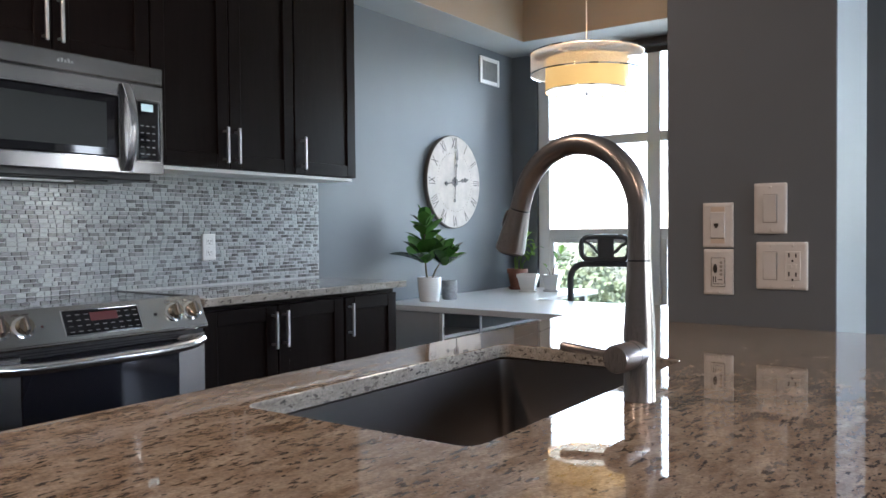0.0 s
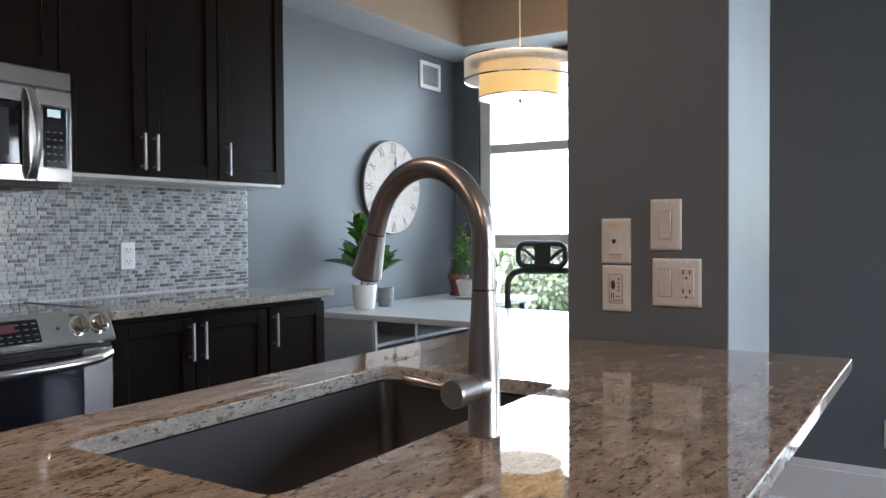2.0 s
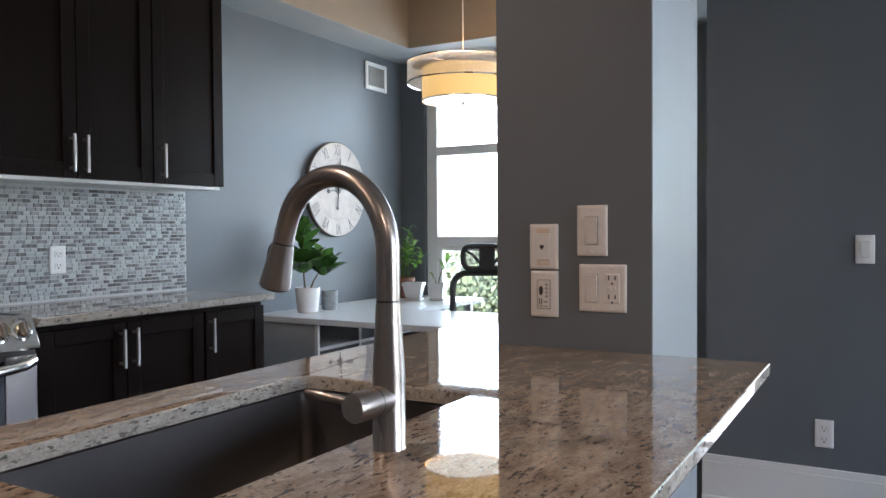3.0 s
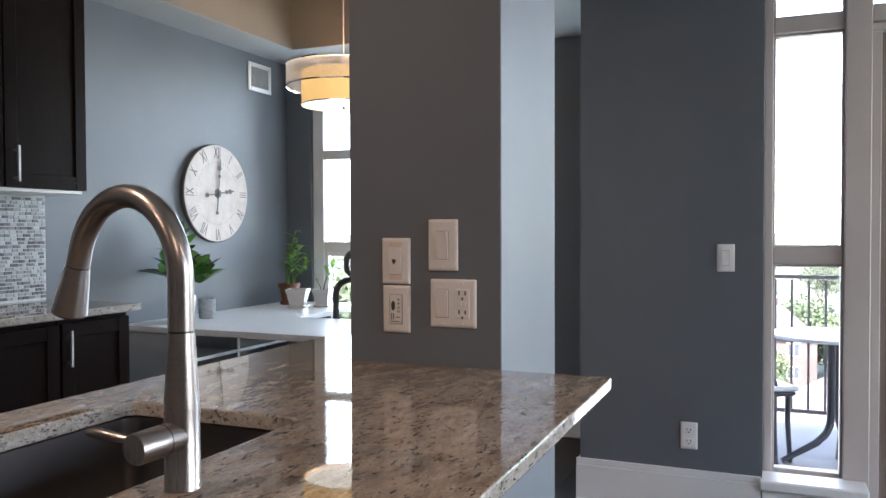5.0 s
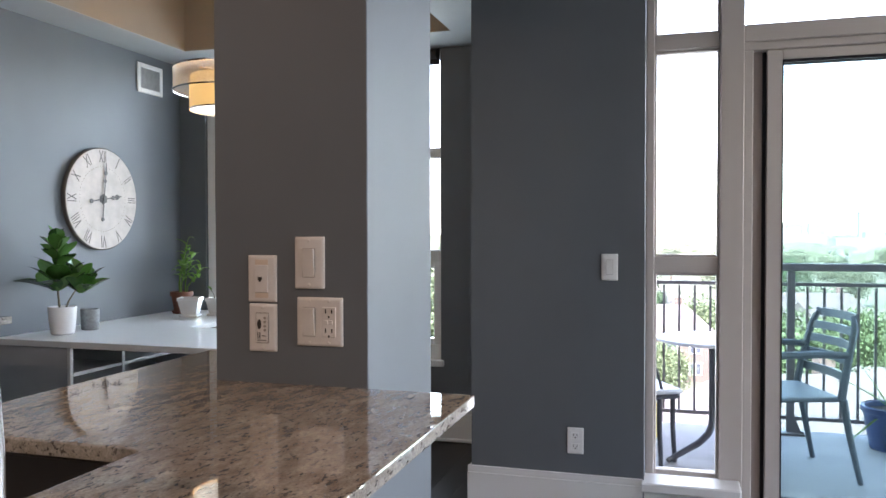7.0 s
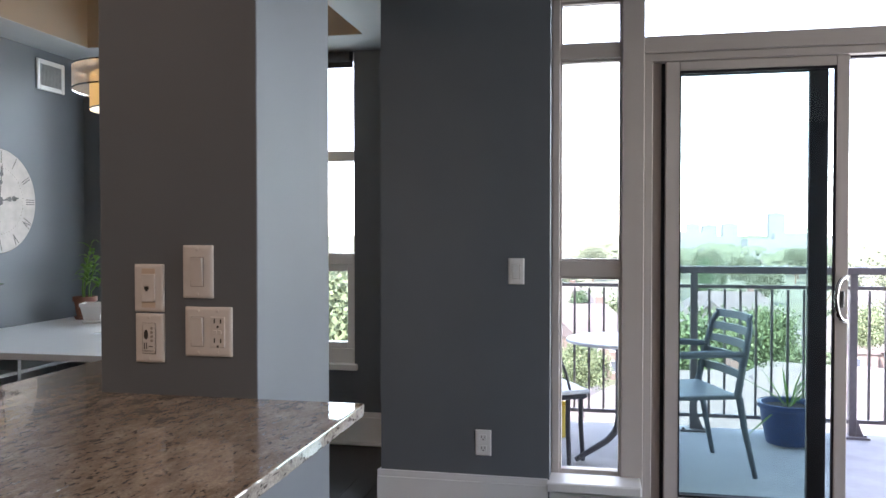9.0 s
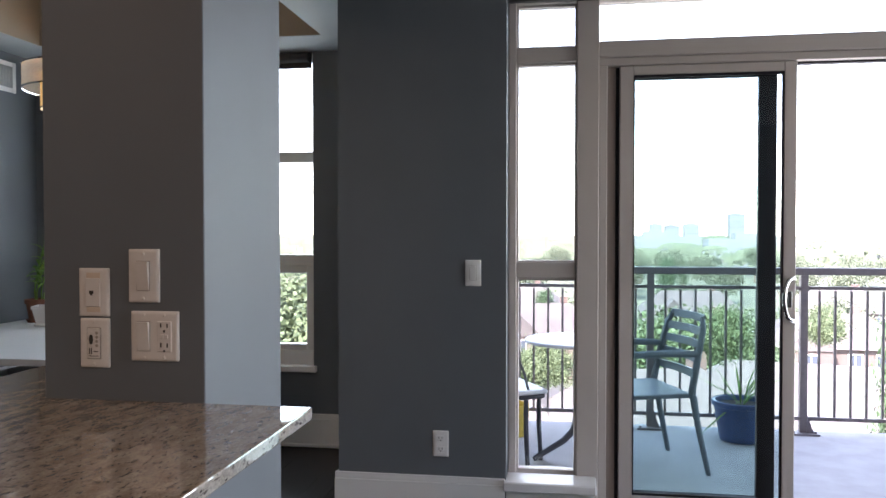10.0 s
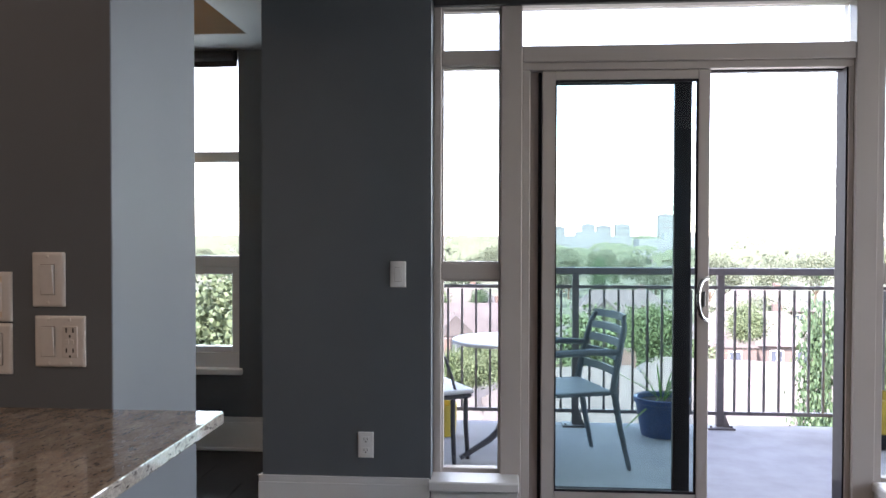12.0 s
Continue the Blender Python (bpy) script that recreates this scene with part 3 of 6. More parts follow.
def screws(parent, m, spots, mat):
    for x, z in spots:
        bm = bmesh.new()
        lathe(bm, [(0.0034, 0), (0.0034, 0.001), (0.0022, 0.0018)], (x, -0.007, z), 12, (0, -1, 0))
        bm.transform(m)
        part("screw", bm, mat, parent, "", True)


# seam colour with the gap's shade put into it; also colours small buttons
SEAM = plain("plate_seam", (0.3, 0.27, 0.245), 0.6, 0, 0.03, 60, 0)


def rocker(parent, m, x, mat):
    bm = bmesh.new()
    framed(bm, x - 0.0152, -0.0322, x + 0.0152, 0.0322, -0.0085, -0.004, 0.0014, 0.0003)
    bm.transform(m)
    r = part("switch_frame", bm, SEAM, parent, "seam round the rocker, gap shade put into its colour")
    bm = bmesh.new()
    vs = [bm.verts.new(v) for v in ((x - 0.0134, -0.006, -0.0304), (x + 0.0134, -0.006, -0.0304), (x + 0.0134, -0.006, 0.0304), (x - 0.0134, -0.006, 0.0304),
                                    (x - 0.0134, -0.0095, -0.0306), (x + 0.0134, -0.0095, -0.0306), (x + 0.0134, -0.0165, 0.0306), (x - 0.0134, -0.0165, 0.0306))]
    for f in ((0, 1, 2, 3), (4, 5, 6, 7), (0, 1, 5, 4), (1, 2, 6, 5), (2, 3, 7, 6), (3, 0, 4, 7)):
        bm.faces.new([vs[k] for k in f])
    bm.transform(m)
    part("rocker", bm, mat, r)


E = pose(WX + 0.010, 2.267, 1.073, 0, 0, 90)
o = wall_plate("outlet", "white double outlet on the mosaic tiles", E, 0.07, 0.1143, WHITEPLATE)
outlet_face(o, E, WHITEPLATE)
screws(o, E, [(0, 0)], WHITEPLATE)


# microwave above the range
mw = thing("microwave", "stainless steel over-range microwave with dark glass door", "microwave")
mw.matrix_basis = Matrix.Translation((-0.086, -0.0035, -0.0409)) @ Matrix.Diagonal((1, 1.036, 1.036, 1))
MX, MY0, MY1, MZ0, MZ1 = -2.745, 1.018, 1.777, 1.338, 1.708
part("body", boxes((WX + 0.09, MY0, MZ0 + 0.012, MX - 0.035, MY1, MZ1), bevel=0.003), BLACKPLASTIC, mw)
part("vent_strip", boxes((MX - 0.035, MY0, 1.648, MX, MY1, MZ1), bevel=0.004), STEEL_H, mw, "brushed steel top strip")
bm = bmesh.new()
loops_ = [[bm.verts.new((x, y, z)) for y, z in ((ya, za), (yb, za), (yb, zb), (ya, zb))]
          for x, ya, yb, za, zb in ((MX - 0.034, MY0, 1.65, MZ0, 1.643), (MX - 0.003, MY0, 1.65, MZ0, 1.643), (MX, MY0 + 0.003, 1.647, MZ0 + 0.003, 1.64), (MX, 1.055, 1.606, 1.387, 1.594), (MX - 0.034, 1.055, 1.606, 1.387, 1.594))]
for a, b in zip(loops_, loops_[1:] + loops_[:1]):
    for k in range(4):
        bm.faces.new((a[k], a[(k + 1) % 4], b[(k + 1) % 4], b[k]))
d = part("door", bm, STEEL_H, mw, "brushed steel door")
bm = bmesh.new()
box(bm, MX - 0.03, 1.056, 1.388, MX - 0.004, 1.605, 1.593, 0.006, 2)
part("window", bm, BLACKGLASS, d, "black glass surround")
part("inner_screen", boxes((MX - 0.006, 1.09, 1.418, MX - 0.0035, 1.565, 1.567)), MICROGLASS, d, "dark perforated screen")
bm = bmesh.new()
framed(bm, 1.052, 1.384, 1.61, 1.597, -0.002, 0.002, 0.004, 0.001)
bm.transform(pose(MX, 0, 0, 0, 0, 90))
part("window_trim", bm, CHROME, d, "thin chrome trim")
bm = bmesh.new()
n = 14
prev = None
for k in range(n + 1):
    s = k / n
    z = 1.345 + (1.636 - 1.345) * s
    out = 0.006 + 0.036 * math.sin(math.pi * s) ** 0.7
    ring = [bm.verts.new((MX + out + dx, 1.628 + dy + 0.008 * math.sin(math.pi * s), z)) for dx, dy in ((-0.005, -0.012), (0.004, -0.014), (0.007, 0), (0.004, 0.014), (-0.005, 0.012))]
    if prev:
        for j in range(5):
            bm.faces.new((prev[j], prev[(j + 1) % 5], ring[(j + 1) % 5], ring[j]))
    else:
        bm.faces.new(ring)
    prev = ring
bm.faces.new(prev)
part("handle", bm, STEEL, d, "bowed steel handle", True)
cp = part("control_panel", boxes((MX - 0.034, 1.654, MZ0, MX, MY1, 1.643), bevel=0.003), STEEL_H, mw, "brushed steel control side")
bm = bmesh.new()
box(bm, MX - 0.004, 1.672, 1.384, MX + 0.0015, 1.762, 1.59, 0.006, 2)
part("keypad", bm, BLACKGLASS, cp, "glossy black keypad")
bm = bmesh.new()
framed(bm, 1.668, 1.38, 1.766, 1.594, -0.002, 0.002, 0.003, 0.001)
bm.transform(pose(MX, 0, 0, 0, 0, 90))
part("keypad_trim", bm, CHROME, cp)
part("display", boxes((MX + 0.001, 1.69, 1.553, MX + 0.0022, 1.735, 1.578)), LCD, cp, "pale lit display")
for r in range(5):
    for q in range(3):
        part("key", boxes((MX + 0.001, 1.686 + q * 0.022, 1.405 + r * 0.024, MX + 0.0021, 1.698 + q * 0.022, 1.409 + r * 0.024)), INKWHITE, cp)
part("badge", boxes(*[(MX - 0.0005, 1.40 + k * 0.011, 1.672, MX + 0.001, 1.408 + k * 0.011, 1.682 + 0.004 * (k % 2)) for k in range(5)]), CHROME, mw, "small pale maker's badge")
part("underside", boxes((WX + 0.1, MY0 + 0.01, MZ0 - 0.02, MX - 0.05, MY1 - 0.02, MZ0 + 0.011), (WX + 0.11, 1.15, MZ0 - 0.026, MX - 0.09, 1.62, MZ0 - 0.02), bevel=0.004), BLACKPLASTIC, mw)
part("light_lens", boxes((MX - 0.15, 1.12, MZ0 - 0.031, MX - 0.10, 1.5, MZ0 - 0.026)), WHITEPLATE, mw, "pale lamp lens")

# slide-in range
rg = thing("range", "stainless steel slide-in range with black glass cooktop", "range")
rg.matrix_basis = Matrix.Translation((-0.116, -0.005, -0.059)) @ Matrix.Diagonal((1, 1.052, 1.052, 1))
RY0, RY1 = 0.973, 1.733
part("body", boxes((WX + 0.13, RY0 + 0.004, 0.06, -2.52, RY1 - 0.004, 0.905)), BLACKPLASTIC, rg)
ct = part("cooktop", boxes((WX + 0.13, RY0, 0.906, -2.512, RY1 + 0.006, 0.924), bevel=0.003), BLACKGLASS, rg, "black glass cooktop")
for x, y, r in ((-2.70, 1.17, 0.09), (-2.70, 1.53, 0.11), (-2.95, 1.17, 0.075), (-2.95, 1.53, 0.075)):
    bm = bmesh.new()
    lathe(bm, [(r, 0), (r, 0.0006), (r - 0.004, 0.0006), (r - 0.004, 0)], (x, y, 0.9238), 32, None, False)
    part("burner_ring", bm, CONCRETE, ct, "thin grey burner mark", True)
part("cooktop_trim", boxes((WX + 0.13, RY1 + 0.002, 0.916, -2.51, RY1 + 0.009, 0.928), bevel=0.002), STEEL, ct)
# sloping control panel
bm = bmesh.new()
vs = [bm.verts.new((x, y, z)) for y in (RY0, RY1) for x, z in ((-2.512, 0.93), (-2.50, 0.932), (-2.452, 0.835), (-2.458, 0.826), (-2.53, 0.826))]
bm.faces.new(vs[:5])
bm.faces.new(list(reversed(vs[5:])))
for k in range(5):
    bm.faces.new((vs[k], vs[(k + 1) % 5], vs[5 + (k + 1) % 5], vs[5 + k]))
bmesh.ops.bevel(bm, geom=bm.edges[:], offset=0.003, segments=2, affect="EDGES")
panel = part("control_panel", bm, STEEL_LIT, rg, "sloping brushed steel control panel", True)
sl = math.degrees(math.atan2(0.048, 0.097))
S = pose(-2.4765, 0, 0.884, 0, -sl, 0)      # x out of the sloping face, y along it, z up it


def on_slope(bm):
    bm.transform(S)
    return bm


bm = boxes((-0.002, 1.262, -0.036, 0.003, 1.497, 0.036), bevel=0.002)
disp = part("display_glass", on_slope(bm), BLACKGLASS, panel, "black glass display")
bm = bmesh.new()
framed(bm, 1.258, -0.04, 1.501, 0.04, -0.003, 0.003, 0.004, 0.001)
bm.transform(pose(0, 0, 0, 0, 0, 90))
part("display_trim", on_slope(bm), CHROME, panel)
part("clock_display", on_slope(boxes((0.002, 1.34, 0.0, 0.0042, 1.425, 0.026))), REDLCD, panel, "dim red clock display")
for q in range(9):
    for r in range(4):
        if 3 <= q <= 5 and r > 1:
            continue
        part("key_mark", on_slope(boxes((0.003, 1.272 + q * 0.0255, -0.03 + r * 0.017, 0.0038, 1.285 + q * 0.0255, -0.027 + r * 0.017))), INKWHITE, panel)
part("indicator", on_slope(boxes((-0.001, 1.197, -0.004, 0.001, 1.203, 0.002))), REDLCD, panel)
bm = bmesh.new()
lathe(bm, [(0.005, 0), (0.005, 0.001)], (0.001, 1.552, 0.0), 14, (1, 0, 0))
part("vent_dot", on_slope(bm), BLACKPLASTIC, panel)
for y in (1.62, 1.686, 1.15, 1.085):
    bm = bmesh.new()
    lathe(bm, [(0.031, 0.0), (0.031, 0.004), (0.026, 0.006)], (0, y, 0.001), 28, (1, 0, 0))
    k = part("knob", on_slope(bm), CHROME, panel, "round metal knob, warm lamplight put into its colour", True)
    bm = bmesh.new()
    lathe(bm, [(0.024, 0.004), (0.022, 0.02), (0.02, 0.024), (0.0, 0.0245)], (0, y, 0.001), 28, (1, 0, 0), False)
    part("knob_body", on_slope(bm), KNOB_LAMPLIT, k, "", True)
    part("grip", on_slope(boxes((0.015, y - 0.006, -0.021, 0.034, y + 0.006, 0.023), bevel=0.003)), STEEL, k)
    part("knob_print", on_slope(boxes((0.0, y - 0.022, 0.036, 0.0016, y - 0.006, 0.041), (0.0, y + 0.002, 0.037, 0.0016, y + 0.022, 0.040))), SLOT, k)
part("vent_gap", boxes((-2.54, RY0 + 0.006, 0.80, -2.475, RY1 - 0.006, 0.826)), BLACKPLASTIC, rg)
for z in (0.806, 0.814):
    part("louvre", boxes((-2.475, RY0 + 0.09, z, -2.467, RY1 - 0.1, z + 0.003)), GASKET, rg)
od = part("oven_door", boxes((-2.53, RY0 + 0.004, 0.2, -2.468, RY0 + 0.165, 0.812), (-2.53, RY1 - 0.105, 0.2, -2.468, RY1 - 0.004, 0.812), (-2.53, RY0 + 0.165, 0.2, -2.4685, RY1 - 0.105, 0.3), bevel=0.002), STEEL, rg, "steel-sided oven door")
part("oven_window", boxes((-2.53, RY0 + 0.166, 0.301, -2.467, RY1 - 0.106, 0.797), bevel=0.002), OVENGLASS, od, "black glass oven window")
bm = bmesh.new()
pts = []
for k in range(17):
    s = k / 16
    y = RY0 + 0.03 + (RY1 - RY0 - 0.06) * s
    pts.append((-2.418 + 0.006 * math.sin(math.pi * s) - 0.03 * max(0.0, abs(2 * s - 1) - 0.85) / 0.15, y, 0.778 + 0.016 * abs(2 * s - 1) ** 4))
tube(bm, pts, 0.0165, 14)
tube(bm, [pts[0], (-2.47, pts[0][1] + 0.002, 0.792)], 0.012, 10)
tube(bm, [pts[-1], (-2.47, pts[-1][1] - 0.002, 0.792)], 0.012, 10)
part("oven_handle", bm, STEEL_LIT, od, "bowed steel oven handle", True)
part("drawer", boxes((-2.53, RY0 + 0.004, 0.06, -2.47, RY1 - 0.004, 0.195), bevel=0.003), STEEL_H, rg)


# ---- peninsula with sink ----
CX0, CX1, CY0, CY1, CZ0, CZ1 = -1.285, -0.402, -0.42, 1.969, 0.884, 0.91
SX0, SX1, SY0, SY1 = -1.155, -0.795, 0.775, 1.43


def holed_slab(outer, inner, z0, z1):
    """A slab with a hole, top and edges as two material slots."""
    bm = bmesh.new()
    loops = {}
    for z in (z0, z1):
        for tag_, pts in (("o", outer), ("i", inner)):
            vs = [bm.verts.new((x, y, z)) for x, y in pts]
            es = [bm.edges.new((vs[k], vs[(k + 1) % len(vs)])) for k in range(len(vs))]
            loops[(tag_, z)] = (vs, es)
    for z in (z0, z1):
        bmesh.ops.triangle_fill(bm, use_beauty=True, use_dissolve=False, edges=loops[("o", z)][1] + loops[("i", z)][1])
    for tag_ in "oi":
        a, b = loops[(tag_, z0)][0], loops[(tag_, z1)][0]
        for k in range(len(a)):
            f = bm.faces.new((a[k], a[(k + 1) % len(a)], b[(k + 1) % len(a)], b[k]))
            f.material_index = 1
    return bm


outer = [(CX0, CY0), (CX1, CY0), (CX1, CY1), (-1.014, CY1), (-1.014, 2.36), (CX0, 2.36)]
bm = holed_slab(outer, rounded(SX0, SY0, SX1, SY1, 0.022), CZ0, CZ1)
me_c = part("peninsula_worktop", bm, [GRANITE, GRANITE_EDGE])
tagged(me_c, "polished brown speckled granite worktop with sink cut-out", "worktop")
bv = me_c.modifiers.new("edge", "BEVEL")
bv.width, bv.segments, bv.limit_method, bv.angle_limit = 0.003, 2, "ANGLE", radians(40)

pb = thing("island_cabinet", "espresso wooden cabinet under the granite peninsula", "cabinet")
part("aisle_side", boxes((-1.25, CY0 + 0.04, 0.1, -1.20, 2.34, CZ0 - 0.001)), ESPRESSO, pb)
part("seat_side", boxes((-0.70, CY0 + 0.04, 0.0, -0.66, 1.968, CZ0 - 0.001)), ESPRESSO, pb)
part("end_panel", boxes((-1.199, CY0 + 0.04, 0.0, -0.701, CY0 + 0.07, CZ0 - 0.001)), ESPRESSO, pb)
part("plinth", boxes((-1.18, CY0 + 0.08, 0.0, -0.71, 1.96, 0.09)), BLACKPLASTIC, pb)

# undermount sink bowl
bm = bmesh.new()
rings = []
for inset, z, r in ((-0.012, CZ0 - 0.001, 0.03), (0.004, CZ0 - 0.0015, 0.026), (0.006, 0.72, 0.028), (0.028, 0.692, 0.03), (0.15, 0.688, 0.02)):
    rings.append([bm.verts.new((x, y, z)) for x, y in rounded(SX0 + inset, SY0 + inset, SX1 - inset, SY1 - inset, r, 6)])
for a, b in zip(rings, rings[1:]):
    for k in range(len(a)):
        bm.faces.new((a[k], a[(k + 1) % len(a)], b[(k + 1) % len(a)], b[k]))
bm.faces.new(rings[-1])
sk = thing("sink", "dark brushed steel undermount sink bowl", "sink")
bowl = part("bowl", bm, SINK, sk, "", True)
bm = bmesh.new()
lathe(bm, [(0.045, 0), (0.045, 0.003), (0.034, 0.004), (0.03, -0.004)], (-0.93, 1.1, 0.6885), 24)
part("drain", bm, STEEL, sk, "steel drain strainer", True)

# pull-down tap
FXB, FYB = -0.737, 1.087
tap = thing("tap", "brushed nickel gooseneck pull-down tap on the granite", "tap", "", (FXB, FYB, CZ1))
bm = bmesh.new()
lathe(bm, [(0.0212, 0), (0.0212, 0.002), (0.0206, 0.003), (0.0206, 0.09), (0.0198, 0.105), (0.0172, 0.15), (0.0155, 0.183)], (0, 0, 0), 32)
part("body", bm, NICKEL, tap, "", True)
bm = bmesh.new()
lathe(bm, [(0.0148, 0.183), (0.0148, 0.1855)], (0, 0, 0), 32)
part("seam", bm, BLACKPLASTIC, tap, "", True)
swing = radians(170.5)
ux, uy = math.cos(swing), math.sin(swing)
R, zs = 0.1, 0.2455
pts = [(0, 0, 0.1855), (0, 0, 0.21), (0, 0, zs)]
END = 162
for k in range(1, 31):
    a = radians(END * k / 30)
    d = R * (1 - math.cos(a))
    pts.append((ux * d, uy * d, zs + R * math.sin(a)))
bm = bmesh.new()
tube(bm, pts, [0.0152] * 3 + [0.0150] * 28 + [0.0148] * 2, 24)
part("spout", bm, NICKEL, tap, "", True)
a = radians(END)
tx, tz = math.sin(a), math.cos(a)
px, pz = R * (1 - math.cos(a)), zs + R * math.sin(a)


def along(s):
    return (ux * (px + tx * s), uy * (px + tx * s), pz + tz * s)


bm = bmesh.new()
tube(bm, [along(0.0), along(0.02)], 0.0148, 24)
part("spout_end", bm, NICKEL, tap, "", True)
bm = bmesh.new()
tube(bm, [along(0.02), along(0.0225)], 0.0138, 24)
part("spout_seam", bm, BLACKPLASTIC, tap, "", True)
bm = bmesh.new()
tube(bm, [along(0.0225), along(0.042), along(0.064), along(0.085), along(0.088)], [0.0154, 0.0178, 0.0204, 0.0226, 0.0205], 24)
sh = part("spray_head", bm, NICKEL, tap, "flared nickel spray head", True)
bm = bmesh.new()
tube(bm, [along(0.088), along(0.09)], 0.0165, 20)
part("spray_face", bm, BLACKPLASTIC, sh, "", True)
bm = bmesh.new()
tube(bm, [tuple(c + (ux if j == 0 else uy if j == 1 else 0) * 0.017 * (1 if j < 2 else 0) + (0.006 if j == 2 else 0) for j, c in enumerate(along(s))) for s in (0.028, 0.036, 0.05, 0.058)], [0.004, 0.0075, 0.0075, 0.004], 10)
part("spray_button", bm, BLACKPLASTIC, sh, "black spray button", True)
hub_d = Vector((-0.05, -1.0, 0.0)).normalized()
bm = bmesh.new()
tube(bm, [hub_d * 0.0 + Vector((0, 0, 0.063)), hub_d * 0.069 + Vector((0, 0, 0.063)), hub_d * 0.073 + Vector((0, 0, 0.063))], [0.0182, 0.0182, 0.0165], 28)
hub = part("handle_hub", bm, NICKEL, tap, "", True)
bm = bmesh.new()
p0 = hub_d * 0.053 + Vector((-0.014, 0, 0.066))
tube(bm, [p0, p0 + Vector((-0.033, -0.002, 0.003)), p0 + Vector((-0.066, -0.004, 0.006)), p0 + Vector((-0.069, -0.004, 0.0062))], [0.0046, 0.0054, 0.0066, 0.005], 14)
part("lever", bm, NICKEL, hub, "slim nickel lever", True)
bm = bmesh.new()
lathe(bm, [(0.003, 0), (0.003, 0.001)], (-0.0188, -0.052, 0.058), 10, (-1, 0, -0.2))
part("grub_screw", bm, BLACKPLASTIC, hub)
bm = bmesh.new()
tube(bm, [hub_d * 0.031 + Vector((0, 0, 0.063)), hub_d * 0.0325 + Vector((0, 0, 0.063))], 0.0185, 28)
part("hub_seam", bm, BLACKPLASTIC, hub, "dark joint ring", True)

# ---- plates on the column ----
C = pose(-0.774, 1.97, 1.1795)
p = wall_plate("light_switch", "ivory single rocker light switch on the column", C, 0.07, 0.1143, PLATE, "column plates")
rocker(p, C, 0, PLATE)
screws(p, C, [(0, 0.048), (0, -0.048)], PLATE)
C = pose(-0.750, 1.97, 1.0505)
p = wall_plate("switch_and_outlet", "ivory double plate with rocker switch and outlet", C, 0.1085, 0.107, PLATE, "column plates")
rocker(p, C, -0.024, PLATE)
bm = bmesh.new()
box(bm, 0.0065, -0.0085, -0.0335, 0.0405, -0.005, 0.0335, 0.002)
bm.transform(C)
g = part("socket_face", bm, PLATE, p)
for dz in (0.021, -0.021):
    bm = boxes((0.0145, -0.0092, dz - 0.002, 0.0175, -0.008, dz + 0.008), (0.029, -0.0092, dz - 0.002, 0.032, -0.008, dz + 0.007), (0.0215, -0.0092, dz - 0.012, 0.0255, -0.008, dz - 0.007))
    bm.transform(C)
    part("slots", bm, SLOT, g)
bm = boxes((0.014, -0.0098, -0.0045, 0.022, -0.008, 0.0045), (0.0245, -0.0098, -0.0045, 0.0325, -0.008, 0.0045), bevel=0.0008)
bm.transform(C)
part("test_buttons", bm, PLATE, g)
screws(p, C, [(-0.023, 0.0455), (-0.023, -0.0455), (0.023, 0.0455), (0.023, -0.0455)], PLATE)
C = pose(-0.890, 1.97, 1.143)
p = wall_plate("phone_plate", "ivory telephone jack plate on the column", C, 0.07, 0.1045, PLATE, "column plates")
bm = boxes((-0.0165, -0.0075, -0.043, 0.0165, -0.0055, 0.043), bevel=0.0008)
bm.transform(C)
part("insert", bm, plain("aged_insert", (0.56, 0.46, 0.37), 0.5, 0, 0.05, 30, 0), p, "slightly yellowed insert")
bm = boxes((-0.0165, -0.0105, -0.031, 0.0175, -0.0075, 0.031), bevel=0.0015)
bm.transform(C)
j = part("jack_cover", bm, PLATE, p)
bm = boxes((-0.0075, -0.0112, -0.003, 0.0025, -0.0095, 0.004), (-0.005, -0.0112, -0.0065, 0.0, -0.0095, -0.003))
bm.transform(C)
part("jack_hole", bm, SLOT, j)
C = pose(-0.889, 1.97, 1.0335)
p = wall_plate("sensor_plate", "ivory control plate with oval window and tiny buttons", C, 0.068, 0.107, PLATE, "column plates")
bm = bmesh.new()
box(bm, -0.0165, -0.0085, -0.035, 0.0165, -0.0055, 0.034, 0.002)
bm.transform(C)
part("insert_seam", bm, SEAM, p)
bm = bmesh.new()
box(bm, -0.0158, -0.0092, -0.0343, 0.0158, -0.0055, 0.0333, 0.002)
bm.transform(C)
g = part("insert", bm, PLATE, p)
bm = bmesh.new()
lathe(bm, [(0.0045, 0), (0.0045, 0.002)], (0, 0, 0), 20, (0, -1, 0))
bmesh.ops.scale(bm, vec=(1, 1, 2.4), verts=bm.verts)
bmesh.ops.translate(bm, vec=(-0.006, -0.0088, 0.008), verts=bm.verts)
bm.transform(C)
part("oval_window", bm, SLOT, g, "", True)
for z in (0.018, 0.009, 0.0, -0.009):
    bm = bmesh.new()
    lathe(bm, [(0.0032, 0), (0.0032, 0.0015)], (0.0075, -0.0092, z + 0.004), 12, (0, -1, 0))
    bm.transform(C)
    part("button", bm, SEAM, g, "", True)
bm = boxes((-0.011, -0.0097, -0.024, -0.009, -0.009, -0.01), (-0.006, -0.0097, -0.024, -0.004, -0.009, -0.01), (0.0, -0.0097, -0.019, 0.01, -0.009, -0.017), (-0.011, -0.0097, -0.0285, 0.011, -0.009, -0.027))
bm.transform(C)
part("print_marks", bm, SLOT, g)
screws(p, C, [(0, 0.0455), (0, -0.0455)], PLATE)

